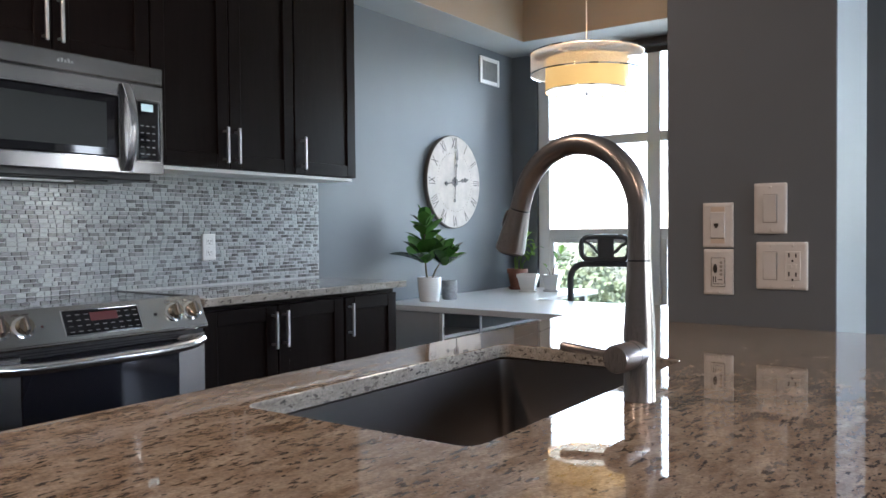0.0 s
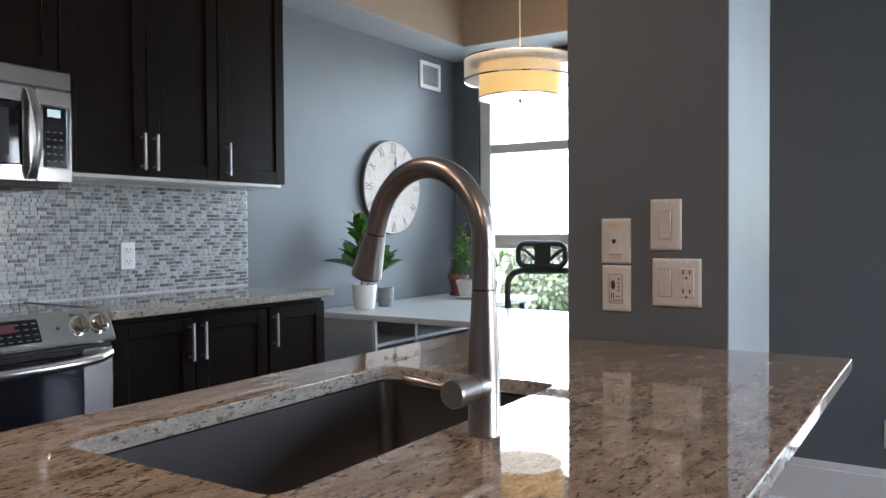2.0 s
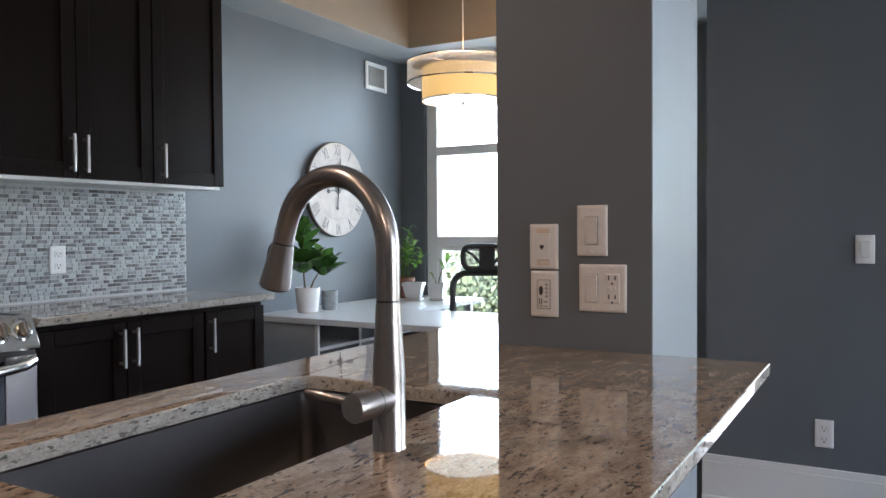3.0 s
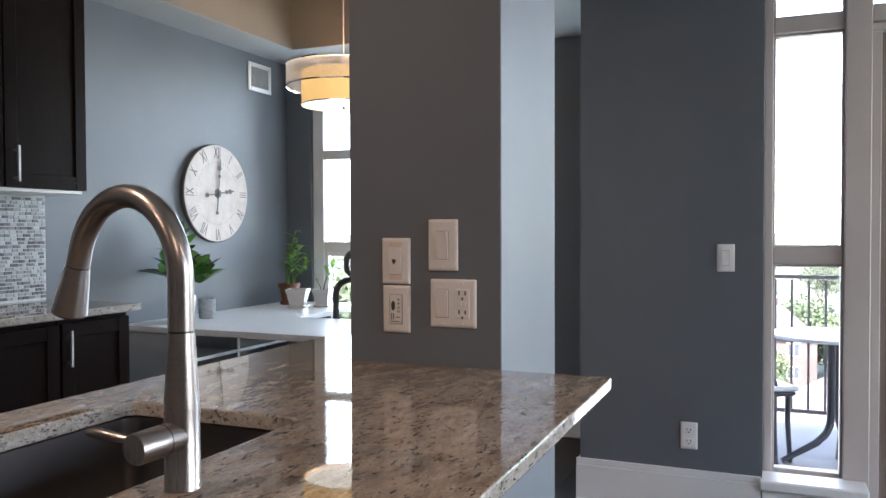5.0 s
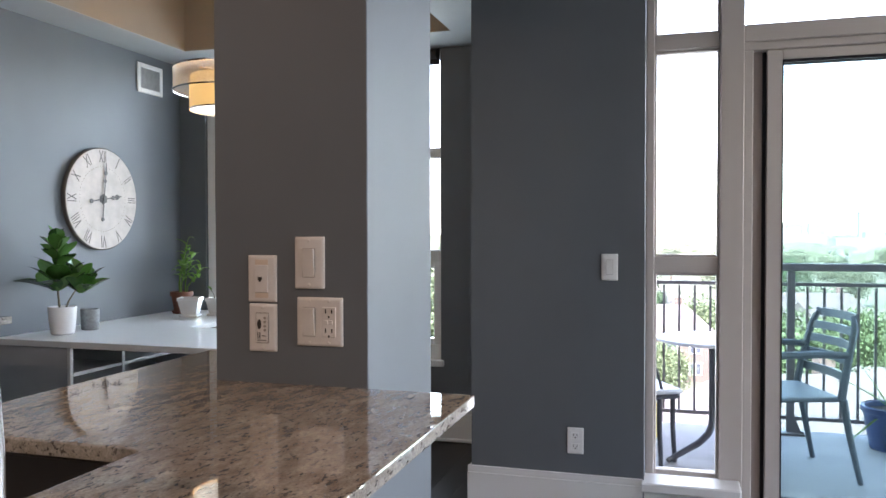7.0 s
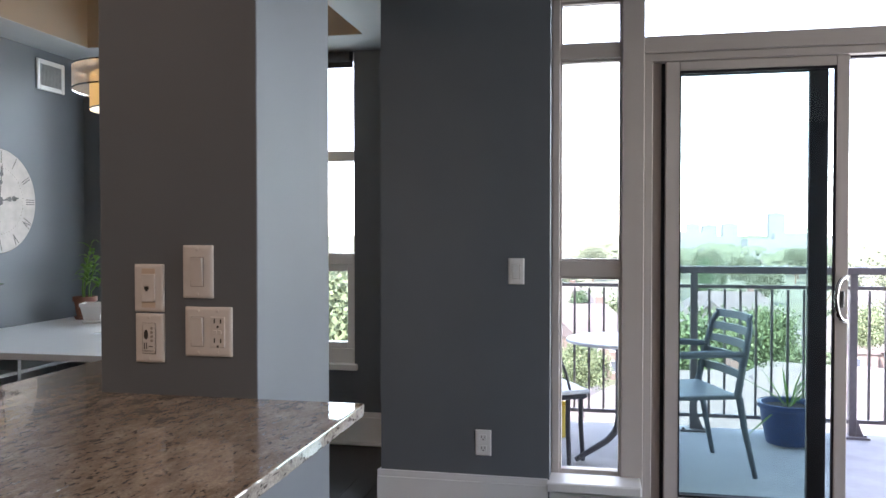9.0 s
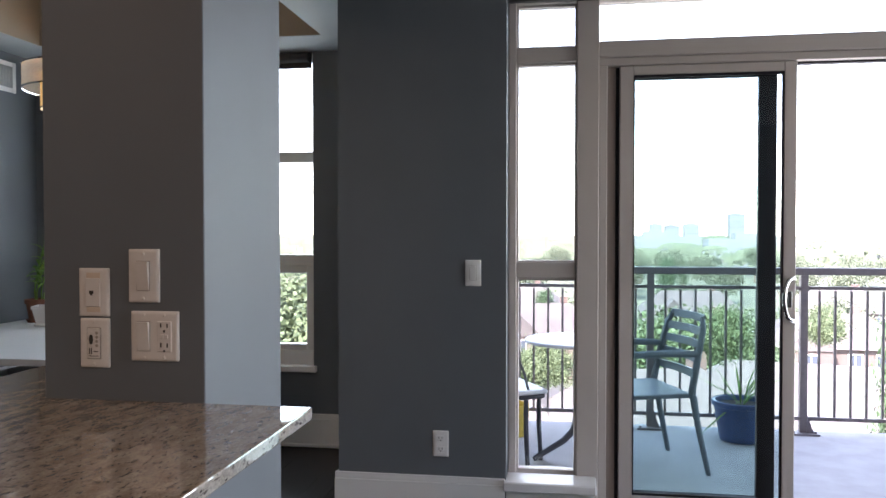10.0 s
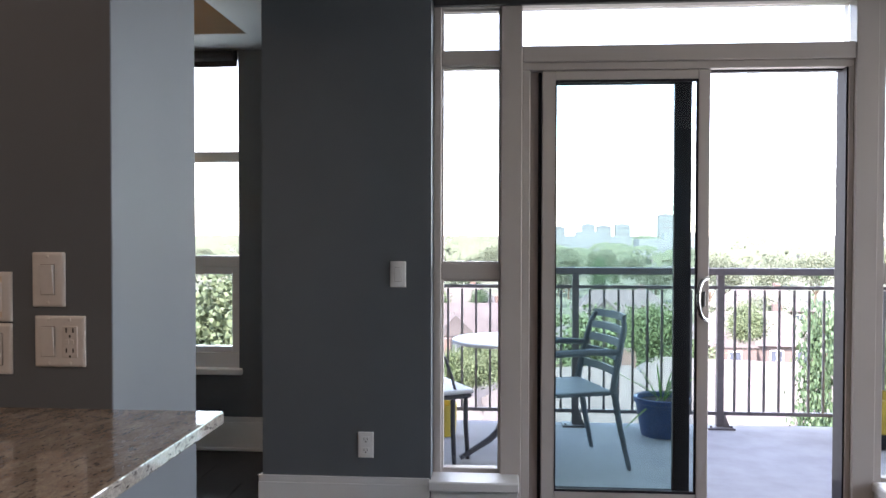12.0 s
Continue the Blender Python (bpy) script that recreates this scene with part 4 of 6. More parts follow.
# plates on the wall beside the balcony
C = pose(-0.28, YG, 1.095)
p = wall_plate("light_switch", "white rocker light switch on the dark wall", C, 0.07, 0.1143, WHITEPLATE)
rocker(p, C, 0, WHITEPLATE)
C = pose(-0.4235, YG, 0.339)
p = wall_plate("outlet", "white double outlet low on the dark wall", C, 0.07, 0.1143, WHITEPLATE)
outlet_face(p, C, WHITEPLATE)

# ---- study corner ----
VENTGREY = plain("vent_slat_grey", (0.36, 0.37, 0.37), 0.5)
vent = thing("air_vent", "white wall air vent with grey upright louvres", "vent")
V = pose(WX, 4.571, 2.194, 0, 0, 90)
bm = bmesh.new()
framed(bm, -0.12, -0.09, 0.12, 0.09, -0.012, 0, 0.028, 0.004)
bm.transform(V)
part("frame", bm, TRIM, vent)
bm = boxes((-0.094, -0.003, -0.064, 0.094, -0.0005, 0.064))
bm.transform(V)
part("backing", bm, SLOT, vent)
for k in range(15):
    x = -0.086 + k * 0.0123
    bm = boxes((x - 0.0022, -0.011, -0.062, x + 0.0022, -0.003, 0.062))
    bm.transform(V)
    part("slat", bm, VENTGREY, vent)

clk = thing("wall_clock", "round weathered white wall clock with Roman numerals", "clock", "", (WX, 4.113, 1.436), 90)
CR = 0.288
bm = bmesh.new()
lathe(bm, [(CR - 0.004, 0.002), (CR, 0.006), (CR, 0.026), (CR - 0.004, 0.03)], (0, 0, 0), 72, (0, -1, 0))
part("rim", bm, CLOCKRIM, clk, "dark edge", True)
bm = bmesh.new()
lathe(bm, [(CR - 0.004, 0.0302), (CR - 0.006, 0.0325)], (0, 0, 0), 72, (0, -1, 0))
face = part("face", bm, CLOCKFACE, clk)
for k, s in enumerate(["XII", "I", "II", "III", "IV", "V", "VI", "VII", "VIII", "IX", "X", "XI"]):
    a = radians(30 * k)
    m = pose(CR * 0.82 * math.sin(a), -0.0327, CR * 0.82 * math.cos(a), 90, 0, 0) @ pose(0, 0, 0, 0, 0, -30 * k) @ Matrix.Diagonal((0.82, 1.6, 1, 1))
    writing("numeral", s, 0.062, m, CLOCKINK, face, 0.0006, -0.0004)
for k in range(60):
    a = radians(6 * k)
    bm = boxes((-0.0013, -0.0332, -0.0022, 0.0013, -0.0322, 0.0022))
    bm.transform(Matrix.Translation((CR * 0.635 * math.sin(a), 0, CR * 0.635 * math.cos(a))) @ Matrix.Rotation(a, 4, "Y"))
    part("minute_mark", bm, CLOCKINK, face)


def clock_pointer(name, length, back, w, deg):
    bm = bmesh.new()
    box(bm, -w / 2, -0.042, -back, w / 2, -0.038, length * 0.72, 0.001)
    for z, r in ((length * 0.5, w * 1.9), (length * 0.72, w * 2.3), (-back, w * 2.0)):
        lathe(bm, [(r, 0.038), (r, 0.0415)], (0, 0, z), 14, (0, -1, 0))
    vs = [bm.verts.new((x, y, z)) for y in (-0.0415, -0.0385) for x, z in ((-w * 1.4, length * 0.74), (w * 1.4, length * 0.74), (0, length))]
    bm.faces.new(vs[:3])
    bm.faces.new(list(reversed(vs[3:])))
    for i in range(3):
        bm.faces.new((vs[i], vs[(i + 1) % 3], vs[3 + (i + 1) % 3], vs[3 + i]))
    bm.transform(Matrix.Rotation(radians(deg), 4, "Y"))
    return part(name, bm, CLOCKHAND, clk, "grey ornate pointer")


clock_pointer("minute_pointer", 0.205, 0.115, 0.0055, 6)
clock_pointer("hour_pointer", 0.15, 0.1, 0.0065, 82)
bm = bmesh.new()
for k in range(6):
    a = radians(60 * k)
    lathe(bm, [(0.013, 0.0335), (0.013, 0.036)], (0.017 * math.sin(a), 0, 0.017 * math.cos(a)), 14, (0, -1, 0))
lathe(bm, [(0.009, 0.036), (0.009, 0.046)], (0, 0, 0), 14, (0, -1, 0))
part("rosette", bm, CLOCKHAND, clk, "grey centre rosette")

# L-shaped desk
desk = thing("desk", "white L-shaped desk with grey open shelving", "desk")
DZ = 0.74
part("tabletop", boxes((WX + 0.004, 3.385, DZ - 0.03, -1.45, 4.03, DZ), bevel=0.002), DESKWHITE, desk, "white laminate top")
part("return_top", boxes((WX + 0.004, 4.031, DZ - 0.028, -2.51, YF - 0.005, DZ - 0.001), bevel=0.002), DESKWHITE, desk, "white laminate top")
part("cupboard_front", boxes((WX + 0.01, 3.40, 0.02, -2.731, 3.418, DZ - 0.031), bevel=0.001), DESKGREY, desk)
part("carcass_back", boxes((-3.05, 3.419, 0.02, -3.035, YF - 0.03, DZ - 0.031)), DESKGREY, desk)
part("bottom_board", boxes((-3.034, 3.419, 0.02, -2.722, YF - 0.03, 0.06), bevel=0.001), DESKGREY, desk)
for y in (3.409, 3.764, 4.46, 4.72):
    part("divider", boxes((-2.73 if y < 3.5 else -3.034, y - 0.009, 0.061 if y > 3.5 else 0.02, -2.712, y + 0.009, DZ - 0.031), bevel=0.001), DESKGREY if y > 3.5 else DESKWHITE, desk)
    if y > 3.5:
        part("edge_strip", boxes((-2.711, y - 0.0095, 0.061, -2.7095, y + 0.0095, DZ - 0.031)), DESKWHITE, desk, "white front edging")
for y0, y1 in ((3.42, 3.754), (3.774, 4.45), (4.47, 4.71)):
    part("shelf", boxes((-3.034, y0, 0.571, -2.712, y1, 0.588), bevel=0.001), DESKWHITE, desk, "white laminate shelf")
part("end_panel", boxes((-1.6, 3.40, 0.0, -1.57, 4.02, DZ - 0.031), bevel=0.001), DESKWHITE, desk)
part("corner_leg", boxes((-2.56, 4.70, 0.0, -2.52, 4.74, DZ - 0.03), bevel=0.002), DESKWHITE, desk)
REDBOOK = plain("red_brown_cover", (0.32, 0.085, 0.05), 0.5, 0, 0.1, 30, 0)
PAPER = plain("paper_block", (0.7, 0.66, 0.58), 0.8, 0, 0.05, 90, 0)
for k, (z, h, w) in enumerate(((0.589, 0.03, 0.2), (0.6195, 0.024, 0.185))):
    bk = thing("book", "red-brown covered book lying on the desk shelf", "book", "books on the desk shelf", (-2.83, 4.59, z), 4 * k)
    part("cover", boxes((-0.1, -w / 2, 0, 0.1, w / 2, 0.0025), (-0.1, -w / 2, h - 0.0025, 0.1, w / 2, h), (-0.1, -w / 2, 0.0025, -0.097, w / 2, h - 0.0025)), REDBOOK, bk)
    part("pages", boxes((-0.0965, -w / 2 + 0.004, 0.0027, 0.096, w / 2 - 0.004, h - 0.0027)), PAPER, bk)



# desk plants
def leaf(bm, base, direction, length, width, droop, cup=0.15):
    d = Vector(direction).normalized()
    side = d.cross(Vector((0, 0, 1)))
    side = side.normalized() if side.length > 0.01 else Vector((1, 0, 0))
    up = side.cross(d).normalized()
    rows = []
    n = 6
    for i in range(n + 1):
        s = i / n
        w = width * (math.sin(math.pi * min(1, s * 0.92 + 0.06)) ** 0.75) * (1 if i not in (n,) else 0.05)
        c = Vector(base) + d * length * s - Vector((0, 0, 1)) * droop * length * s * s
        rows.append([bm.verts.new(c - side * w / 2 + up * cup * w), bm.verts.new(c), bm.verts.new(c + side * w / 2 + up * cup * w)])
    for a, b in zip(rows, rows[1:]):
        for k in range(2):
            bm.faces.new((a[k], a[k + 1], b[k + 1], b[k]))


def round_pot(name, label, category, at, r_top, r_base, h, mat, wall=0.006):
    p = thing(name, label, category, "", at)
    bm = bmesh.new()
    lathe(bm, [(r_base * 0.9, 0), (r_base, 0.004), ((r_base + r_top) / 2 * 1.02, h * 0.5), (r_top, h - 0.003), (r_top - 0.002, h), (r_top - wall, h - 0.002), (r_base - wall, 0.02)], (0, 0, 0), 36)
    part("pot", bm, mat, p, "", True)
    return p


rng = random.Random(4)
pl = round_pot("potted_plant", "glossy green rubber plant in white ceramic pot on desk", "plant", (-2.955, 3.62, DZ), 0.068, 0.056, 0.137, CERAMIC)
bm = bmesh.new()
lathe(bm, [(0.06, 0.118), (0.03, 0.124), (0.0, 0.126)], (0, 0, 0), 20, None, False)
part("soil", bm, SOIL, pl)
bm = bmesh.new()
tube(bm, [(-0.012, -0.005, 0.12), (-0.025, 0.0, 0.2), (-0.03, 0.0, 0.3), (-0.03, 0.0, 0.45)], [0.006, 0.005, 0.004, 0.002], 8)
tube(bm, [(0.012, 0.005, 0.12), (0.025, 0.02, 0.17), (0.045, 0.045, 0.22), (0.06, 0.07, 0.265)], [0.005, 0.004, 0.003, 0.002], 8)
part("stem", bm, STEM, pl, "", True)
bm = bmesh.new()
# broad leaves in whorls on the tall stem and on the short one
for sx, sy, rows_ in ((-0.03, 0.0, ((0.215, 5, 0.2, 0.3, 0.55), (0.25, 5, 0.19, 0.35, 1.0), (0.335, 3, 0.15, 0.5, 0.9), (0.375, 4, 0.145, 0.5, 1.3), (0.425, 4, 0.13, 0.6, 1.4), (0.45, 3, 0.115, 0.3, 4.0))),
                      (0.055, 0.065, ((0.20, 5, 0.18, 0.3, 0.7), (0.235, 5, 0.165, 0.4, 1.1), (0.26, 4, 0.14, 0.35, 2.2)))):
    for z, n, ln, droop, lift in rows_:
        a0 = rng.uniform(0, 6)
        for k in range(n):
            a = a0 + 2 * math.pi * k / n + rng.uniform(-0.3, 0.3)
            leaf(bm, (sx + 0.012 * math.cos(a), sy + 0.012 * math.sin(a), z), (math.cos(a), math.sin(a), lift + 0.35 * rng.uniform(-0.6, 1.2)), ln * rng.uniform(0.88, 1.12), ln * rng.uniform(0.52, 0.68), droop * rng.uniform(0.3, 0.75), rng.uniform(0.0, 0.22))
part("foliage", bm, LEAF, pl, "large oval leaves", True)

cup = round_pot("cup", "grey concrete cup beside the potted plant", "cup", (-2.945, 3.80, DZ), 0.046, 0.043, 0.108, CONCRETE)


def square_pot(name, label, at, top, base, h, mat, turn=0):
    p = thing(name, label, "plant", "window sill plants", at, turn)
    bm = bmesh.new()
    rows = []
    for w, z in ((base, 0.012), (top, h - 0.018), (top + 0.008, h - 0.018), (top + 0.008, h), (top - 0.006, h), (top - 0.012, h - 0.02)):
        rows.append([bm.verts.new((sx * w / 2, sy * w / 2, z)) for sx, sy in ((-1, -1), (1, -1), (1, 1), (-1, 1))])
    for a, b in zip(rows, rows[1:]):
        for k in range(4):
            bm.faces.new((a[k], a[(k + 1) % 4], b[(k + 1) % 4], b[k]))
    bm.faces.new(list(reversed(rows[0])))
    part("pot", bm, mat, p)
    part("saucer", boxes((-base / 2 - 0.012, -base / 2 - 0.012, 0, base / 2 + 0.012, base / 2 + 0.012, 0.014), bevel=0.004), mat, p)
    part("soil", boxes((-top / 2 + 0.007, -top / 2 + 0.007, h - 0.03, top / 2 - 0.007, top / 2 - 0.007, h - 0.02)), SOIL, p)
    return p


p = square_pot("plant_pot", "square white ceramic plant pot filled with soil", (-2.82, 4.50, DZ), 0.12, 0.085, 0.115, CERAMIC, 20)
p = square_pot("potted_plant", "small seedling in square white ceramic pot", (-2.70, 4.60, DZ), 0.10, 0.072, 0.108, CERAMIC, 12)
bm = bmesh.new()
tube(bm, [(0, 0, 0.085), (0.01, 0.0, 0.14), (0.03, 0.0, 0.2), (0.06, 0.0, 0.24)], [0.004, 0.004, 0.003, 0.002], 7)
tube(bm, [(-0.01, 0, 0.085), (-0.02, 0.0, 0.13), (-0.035, 0.0, 0.15)], [0.003, 0.002, 0.002], 7)
part("stem", bm, STEM, p, "", True)
bm = bmesh.new()
for b, d, ln in (((0.03, 0, 0.2), (-0.3, 0.1, 1), 0.06), ((0.06, 0, 0.24), (0.6, 0, 0.8), 0.065), ((0.05, 0, 0.22), (0.9, 0.3, 0.3), 0.06), ((0.02, 0, 0.17), (0.9, -0.4, 0.1), 0.06), ((0.03, 0, 0.19), (0.8, -0.5, 0.5), 0.055), ((-0.035, 0, 0.15), (-0.6, 0, 0.8), 0.035), ((0.06, 0, 0.24), (0.1, 0.2, 1), 0.06)):
    leaf(bm, b, d, ln * 1.35, 0.042, 0.2)
part("foliage", bm, LEAF2, p, "a few oval leaves", True)
p = thing("potted_plant", "tall light green leafy plant in round terracotta pot", "plant", "window sill plants", (-2.985, 4.65, DZ))
bm = bmesh.new()
lathe(bm, [(0.045, 0.012), (0.062, 0.11), (0.07, 0.11), (0.07, 0.137), (0.06, 0.137), (0.055, 0.12)], (0, 0, 0), 28)
part("pot", bm, TERRA, p, "", True)
bm = bmesh.new()
lathe(bm, [(0.055, 0), (0.062, 0.018), (0.056, 0.018), (0.05, 0.012)], (0, 0, 0), 28)
part("saucer", bm, TERRA, p, "", True)
bm = bmesh.new()
STALKS = ((0.0, -0.015, 0.03, 0.02, 0.45), (0.02, 0.01, 0.075, 0.0, 0.36), (-0.02, 0.012, -0.02, 0.05, 0.33), (0.012, -0.02, 0.06, -0.05, 0.30), (0.025, 0.02, 0.10, 0.05, 0.27))
for x0, y0, x1, y1, zt in STALKS:
    tube(bm, [(x0, y0, 0.11), (x0 + (x1 - x0) * 0.15 - 0.008, y0, 0.11 + (zt - 0.11) * 0.35), (x0 + (x1 - x0) * 0.55, (y0 + y1) / 2, 0.11 + (zt - 0.11) * 0.7), (x1, y1, zt)], [0.0042, 0.004, 0.0035, 0.002], 7)
part("stem", bm, LEAF2, p, "pale green stalks", True)
bm = bmesh.new()
for x0, y0, x1, y1, zt in STALKS:
    for k in range(9):
        f = 0.5 + 0.5 * k / 8
        a = 2.4 * k + x0 * 90
        leaf(bm, (x0 + (x1 - x0) * f, y0 + (y1 - y0) * f, 0.11 + (zt - 0.11) * f), (math.cos(a), math.sin(a), rng.uniform(0.5, 1.6) + 1.5 * (k == 8)), rng.uniform(0.085, 0.125), rng.uniform(0.026, 0.036), rng.uniform(0.3, 0.9))
part("foliage", bm, LEAF2, p, "arching light green leaves", True)

# office chair behind the desk
ch = thing("office_chair", "black mesh office chair with headrest at the desk", "chair", "", (-2.17, 4.31, 0), 22)
bm = bmesh.new()


def loop_tube(bm, pts, r, segs=8):
    tube(bm, list(pts) + [pts[0]], r, segs, False)


def rounded_loop(x0, z0, x1, z1, r, y, n=5, bulge=0.0):
    out = []
    for px_, pz_ in rounded(x0, z0, x1, z1, r, n):
        out.append((px_, y + bulge * (px_ / 0.25) ** 2, pz_))
    return out


def mesh_panel(x0, z0, x1, z1, y, step, w, bulge=0.0):
    bm = bmesh.new()
    n = int((x1 - x0) / step)
    for k in range(1, n):
        x = x0 + (x1 - x0) * k / n
        box(bm, x - w / 2, y - w / 2 + bulge * (x / 0.25) ** 2, z0, x + w / 2, y + w / 2 + bulge * (x / 0.25) ** 2, z1)
    n = int((z1 - z0) / step)
    for k in range(1, n):
        z = z0 + (z1 - z0) * k / n
        box(bm, x0, y - w / 2, z - w / 2, x1, y + w / 2, z + w / 2)
    return bm


loop_tube(bm, rounded_loop(-0.232, 0.5, 0.198, 0.938, 0.085, 0.0), 0.0185)
part("back_frame", bm, BLACKPLASTIC, ch, "", True)
part("back_mesh", mesh_panel(-0.222, 0.51, 0.188, 0.93, 0.0, 0.0085, 0.0012), MESHBLACK, ch, "see-through black mesh")
bm = bmesh.new()
loop_tube(bm, rounded_loop(-0.168, 0.962, 0.1, 1.093, 0.045, -0.02), 0.0155)
box(bm, -0.075, -0.03, 0.97, 0.015, -0.01, 1.09, 0.006)
tube(bm, [(-0.075, -0.02, 1.0), (-0.12, -0.02, 1.05), (-0.165, -0.02, 1.07)], 0.008, 8)
tube(bm, [(0.015, -0.02, 1.0), (0.05, -0.02, 1.035), (0.09, -0.02, 1.06)], 0.01, 8)
part("headrest", bm, BLACKPLASTIC, ch, "", True)
part("headrest_mesh", mesh_panel(-0.16, 0.97, 0.092, 1.085, -0.02, 0.0075, 0.0014), MESHBLACK, ch)
bm = bmesh.new()
tube(bm, [(-0.06, -0.01, 0.98), (-0.06, 0.0, 0.935)], 0.012, 8)
tube(bm, [(0.005, -0.01, 0.98), (0.005, 0.0, 0.935)], 0.012, 8)
part("neck", bm, BLACKPLASTIC, ch, "", True)
bm = bmesh.new()
tube(bm, [(-0.017, 0.0, 0.52), (-0.017, 0.045, 0.46), (-0.017, -0.05, 0.43)], 0.02, 8)
part("spine", bm, BLACKPLASTIC, ch, "", True)
bm = bmesh.new()
box(bm, -0.25, -0.48, 0.43, 0.25, -0.02, 0.5, 0.025, 3)
part("seat", bm, MESHBLACK, ch, "", True)
bm = bmesh.new()
lathe(bm, [(0.03, 0.08), (0.03, 0.3), (0.02, 0.3), (0.02, 0.43)], (0, -0.24, 0), 18)
part("gas_lift", bm, BLACKPLASTIC, ch, "", True)
for k in range(5):
    a = 2 * math.pi * k / 5
    bm = bmesh.new()
    tube(bm, [(0, -0.24, 0.1), (0.17 * math.cos(a), -0.24 + 0.17 * math.sin(a), 0.085), (0.3 * math.cos(a), -0.24 + 0.3 * math.sin(a), 0.06)], [0.025, 0.018, 0.014], 8)
    leg = part("leg", bm, BLACKPLASTIC, ch, "", True)
    bm = bmesh.new()
    lathe(bm, [(0.028, -0.02), (0.03, 0), (0.028, 0.02)], (0.3 * math.cos(a), -0.24 + 0.3 * math.sin(a), 0.03), 14, (-math.sin(a), math.cos(a), 0))
    part("castor", bm, BLACKPLASTIC, leg, "", True)

# pendant lamp
LX, LY = -2.075, 3.79
lamp = thing("pendant_lamp", "lit two-tier drum pendant lamp with sheer outer shade", "lamp", "", (LX, LY, 0))
bm = bmesh.new()
lathe(bm, [(0.283, 1.925), (0.283, 2.03)], (0, 0, 0), 64, None, False)
sh = part("outer_shade", bm, SHEER, lamp, "sheer pale outer drum", True)
for z in (1.925, 2.03):
    bm = bmesh.new()
    lathe(bm, [(0.2825, z - 0.0035), (0.286, z - 0.0035), (0.286, z + 0.0035), (0.2825, z + 0.0035), (0.2825, z - 0.0035)], (0, 0, 0), 64, None, False)
    part("ring", bm, CHROME, lamp, "thin dark metal ring", True)
bm = bmesh.new()
lathe(bm, [(0.208, 1.838), (0.208, 2.0)], (0, 0, 0), 64, None, False)
part("inner_shade", bm, WARMSHADE, lamp, "warm glowing inner drum", True)
bm = bmesh.new()
lathe(bm, [(0.2085, 1.834), (0.211, 1.834), (0.211, 1.84), (0.2085, 1.84), (0.2085, 1.834)], (0, 0, 0), 64, None, False)
part("ring", bm, CHROME, lamp, "thin dark metal ring", True)
bm = bmesh.new()
lathe(bm, [(0.205, 1.842), (0.1, 1.838), (0.0, 1.837)], (0, 0, 0), 48, None, False)
part("diffuser", bm, DIFFUSER, lamp, "bright frosted diffuser", True)
bm = bmesh.new()
lathe(bm, [(0.004, 1.815), (0.008, 1.825), (0.008, 1.838)], (0, 0, 0), 14)
part("finial", bm, CHROME, lamp, "", True)
bm = bmesh.new()
tube(bm, [(0, 0, 2.0), (0, 0, TOP - 0.03)], 0.003, 8)
part("cord", bm, WHITEPLATE, lamp, "thin pale cord", True)
bm = bmesh.new()
lathe(bm, [(0.06, TOP - 0.028), (0.065, TOP - 0.004), (0.065, TOP - 0.001)], (0, 0, 0), 24)
part("canopy", bm, CHROME, lamp, "", True)
bm = bmesh.new()
for k in range(3):
    a = 2 * math.pi * k / 3 + 0.3
    tube(bm, [(0, 0, 2.005), (0.283 * math.cos(a), 0.283 * math.sin(a), 2.028)], 0.002, 6)
part("spider", bm, CHROME, lamp, "", True)
bulb = new("lamp_bulb", bpy.data.lights.new("lamp_bulb", "POINT"))
bulb.data.energy, bulb.data.color, bulb.data.shadow_soft_size = 0.4, (1.0, 0.8, 0.56), 0.06
bulb.location = (LX, LY, 1.94)


# kitchen ceiling lights, warm, over the aisle
def downlight(x, y):
    d = thing("ceiling_light", "round warm white recessed ceiling light", "lamp", "ceiling lights", (x, y, TOP))
    bm = bmesh.new()
    lathe(bm, [(0.075, -0.001), (0.075, -0.006), (0.055, -0.006), (0.055, -0.001)], (0, 0, 0), 28, None, False)
    part("trim_ring", bm, TRIM, d, "", True)
    l = new("ceiling_lamp", bpy.data.lights.new("ceiling_lamp", "AREA"))
    l.data.shape, l.data.size, l.data.energy, l.data.color = "DISK", 0.1, KITCHEN_W, (1.0, 0.76, 0.54)
    l.location = (x, y, TOP - 0.008)


KITCHEN_W = 0.9
for x, y in ((-1.9, 0.3), (-1.9, -1.2), (0.6, -0.9), (1.9, 0.6)):
    downlight(x, y)


# ---- balcony ----
BZ = 0.0
structure("balcony_floor", boxes((-0.62, YW + 0.10, -0.22, 4.4, 5.72, BZ)), SLAB, "pale concrete balcony slab", "balcony")
railing = thing("railing", "brown metal balcony railing with upright pickets", "railing")
RY = 5.64
part("top_rail", boxes((-0.62, RY - 0.03, 1.005, 4.4, RY + 0.03, 1.05), bevel=0.004), RAIL, railing)
part("upper_rail", boxes((-0.62, RY - 0.012, 0.911, 4.4, RY + 0.012, 0.933)), RAIL, railing)
part("lower_rail", boxes((-0.62, RY - 0.012, 0.085, 4.4, RY + 0.012, 0.108)), RAIL, railing)
PITCH = 0.94
posts = [-0.272 + PITCH * k for k in range(5)]
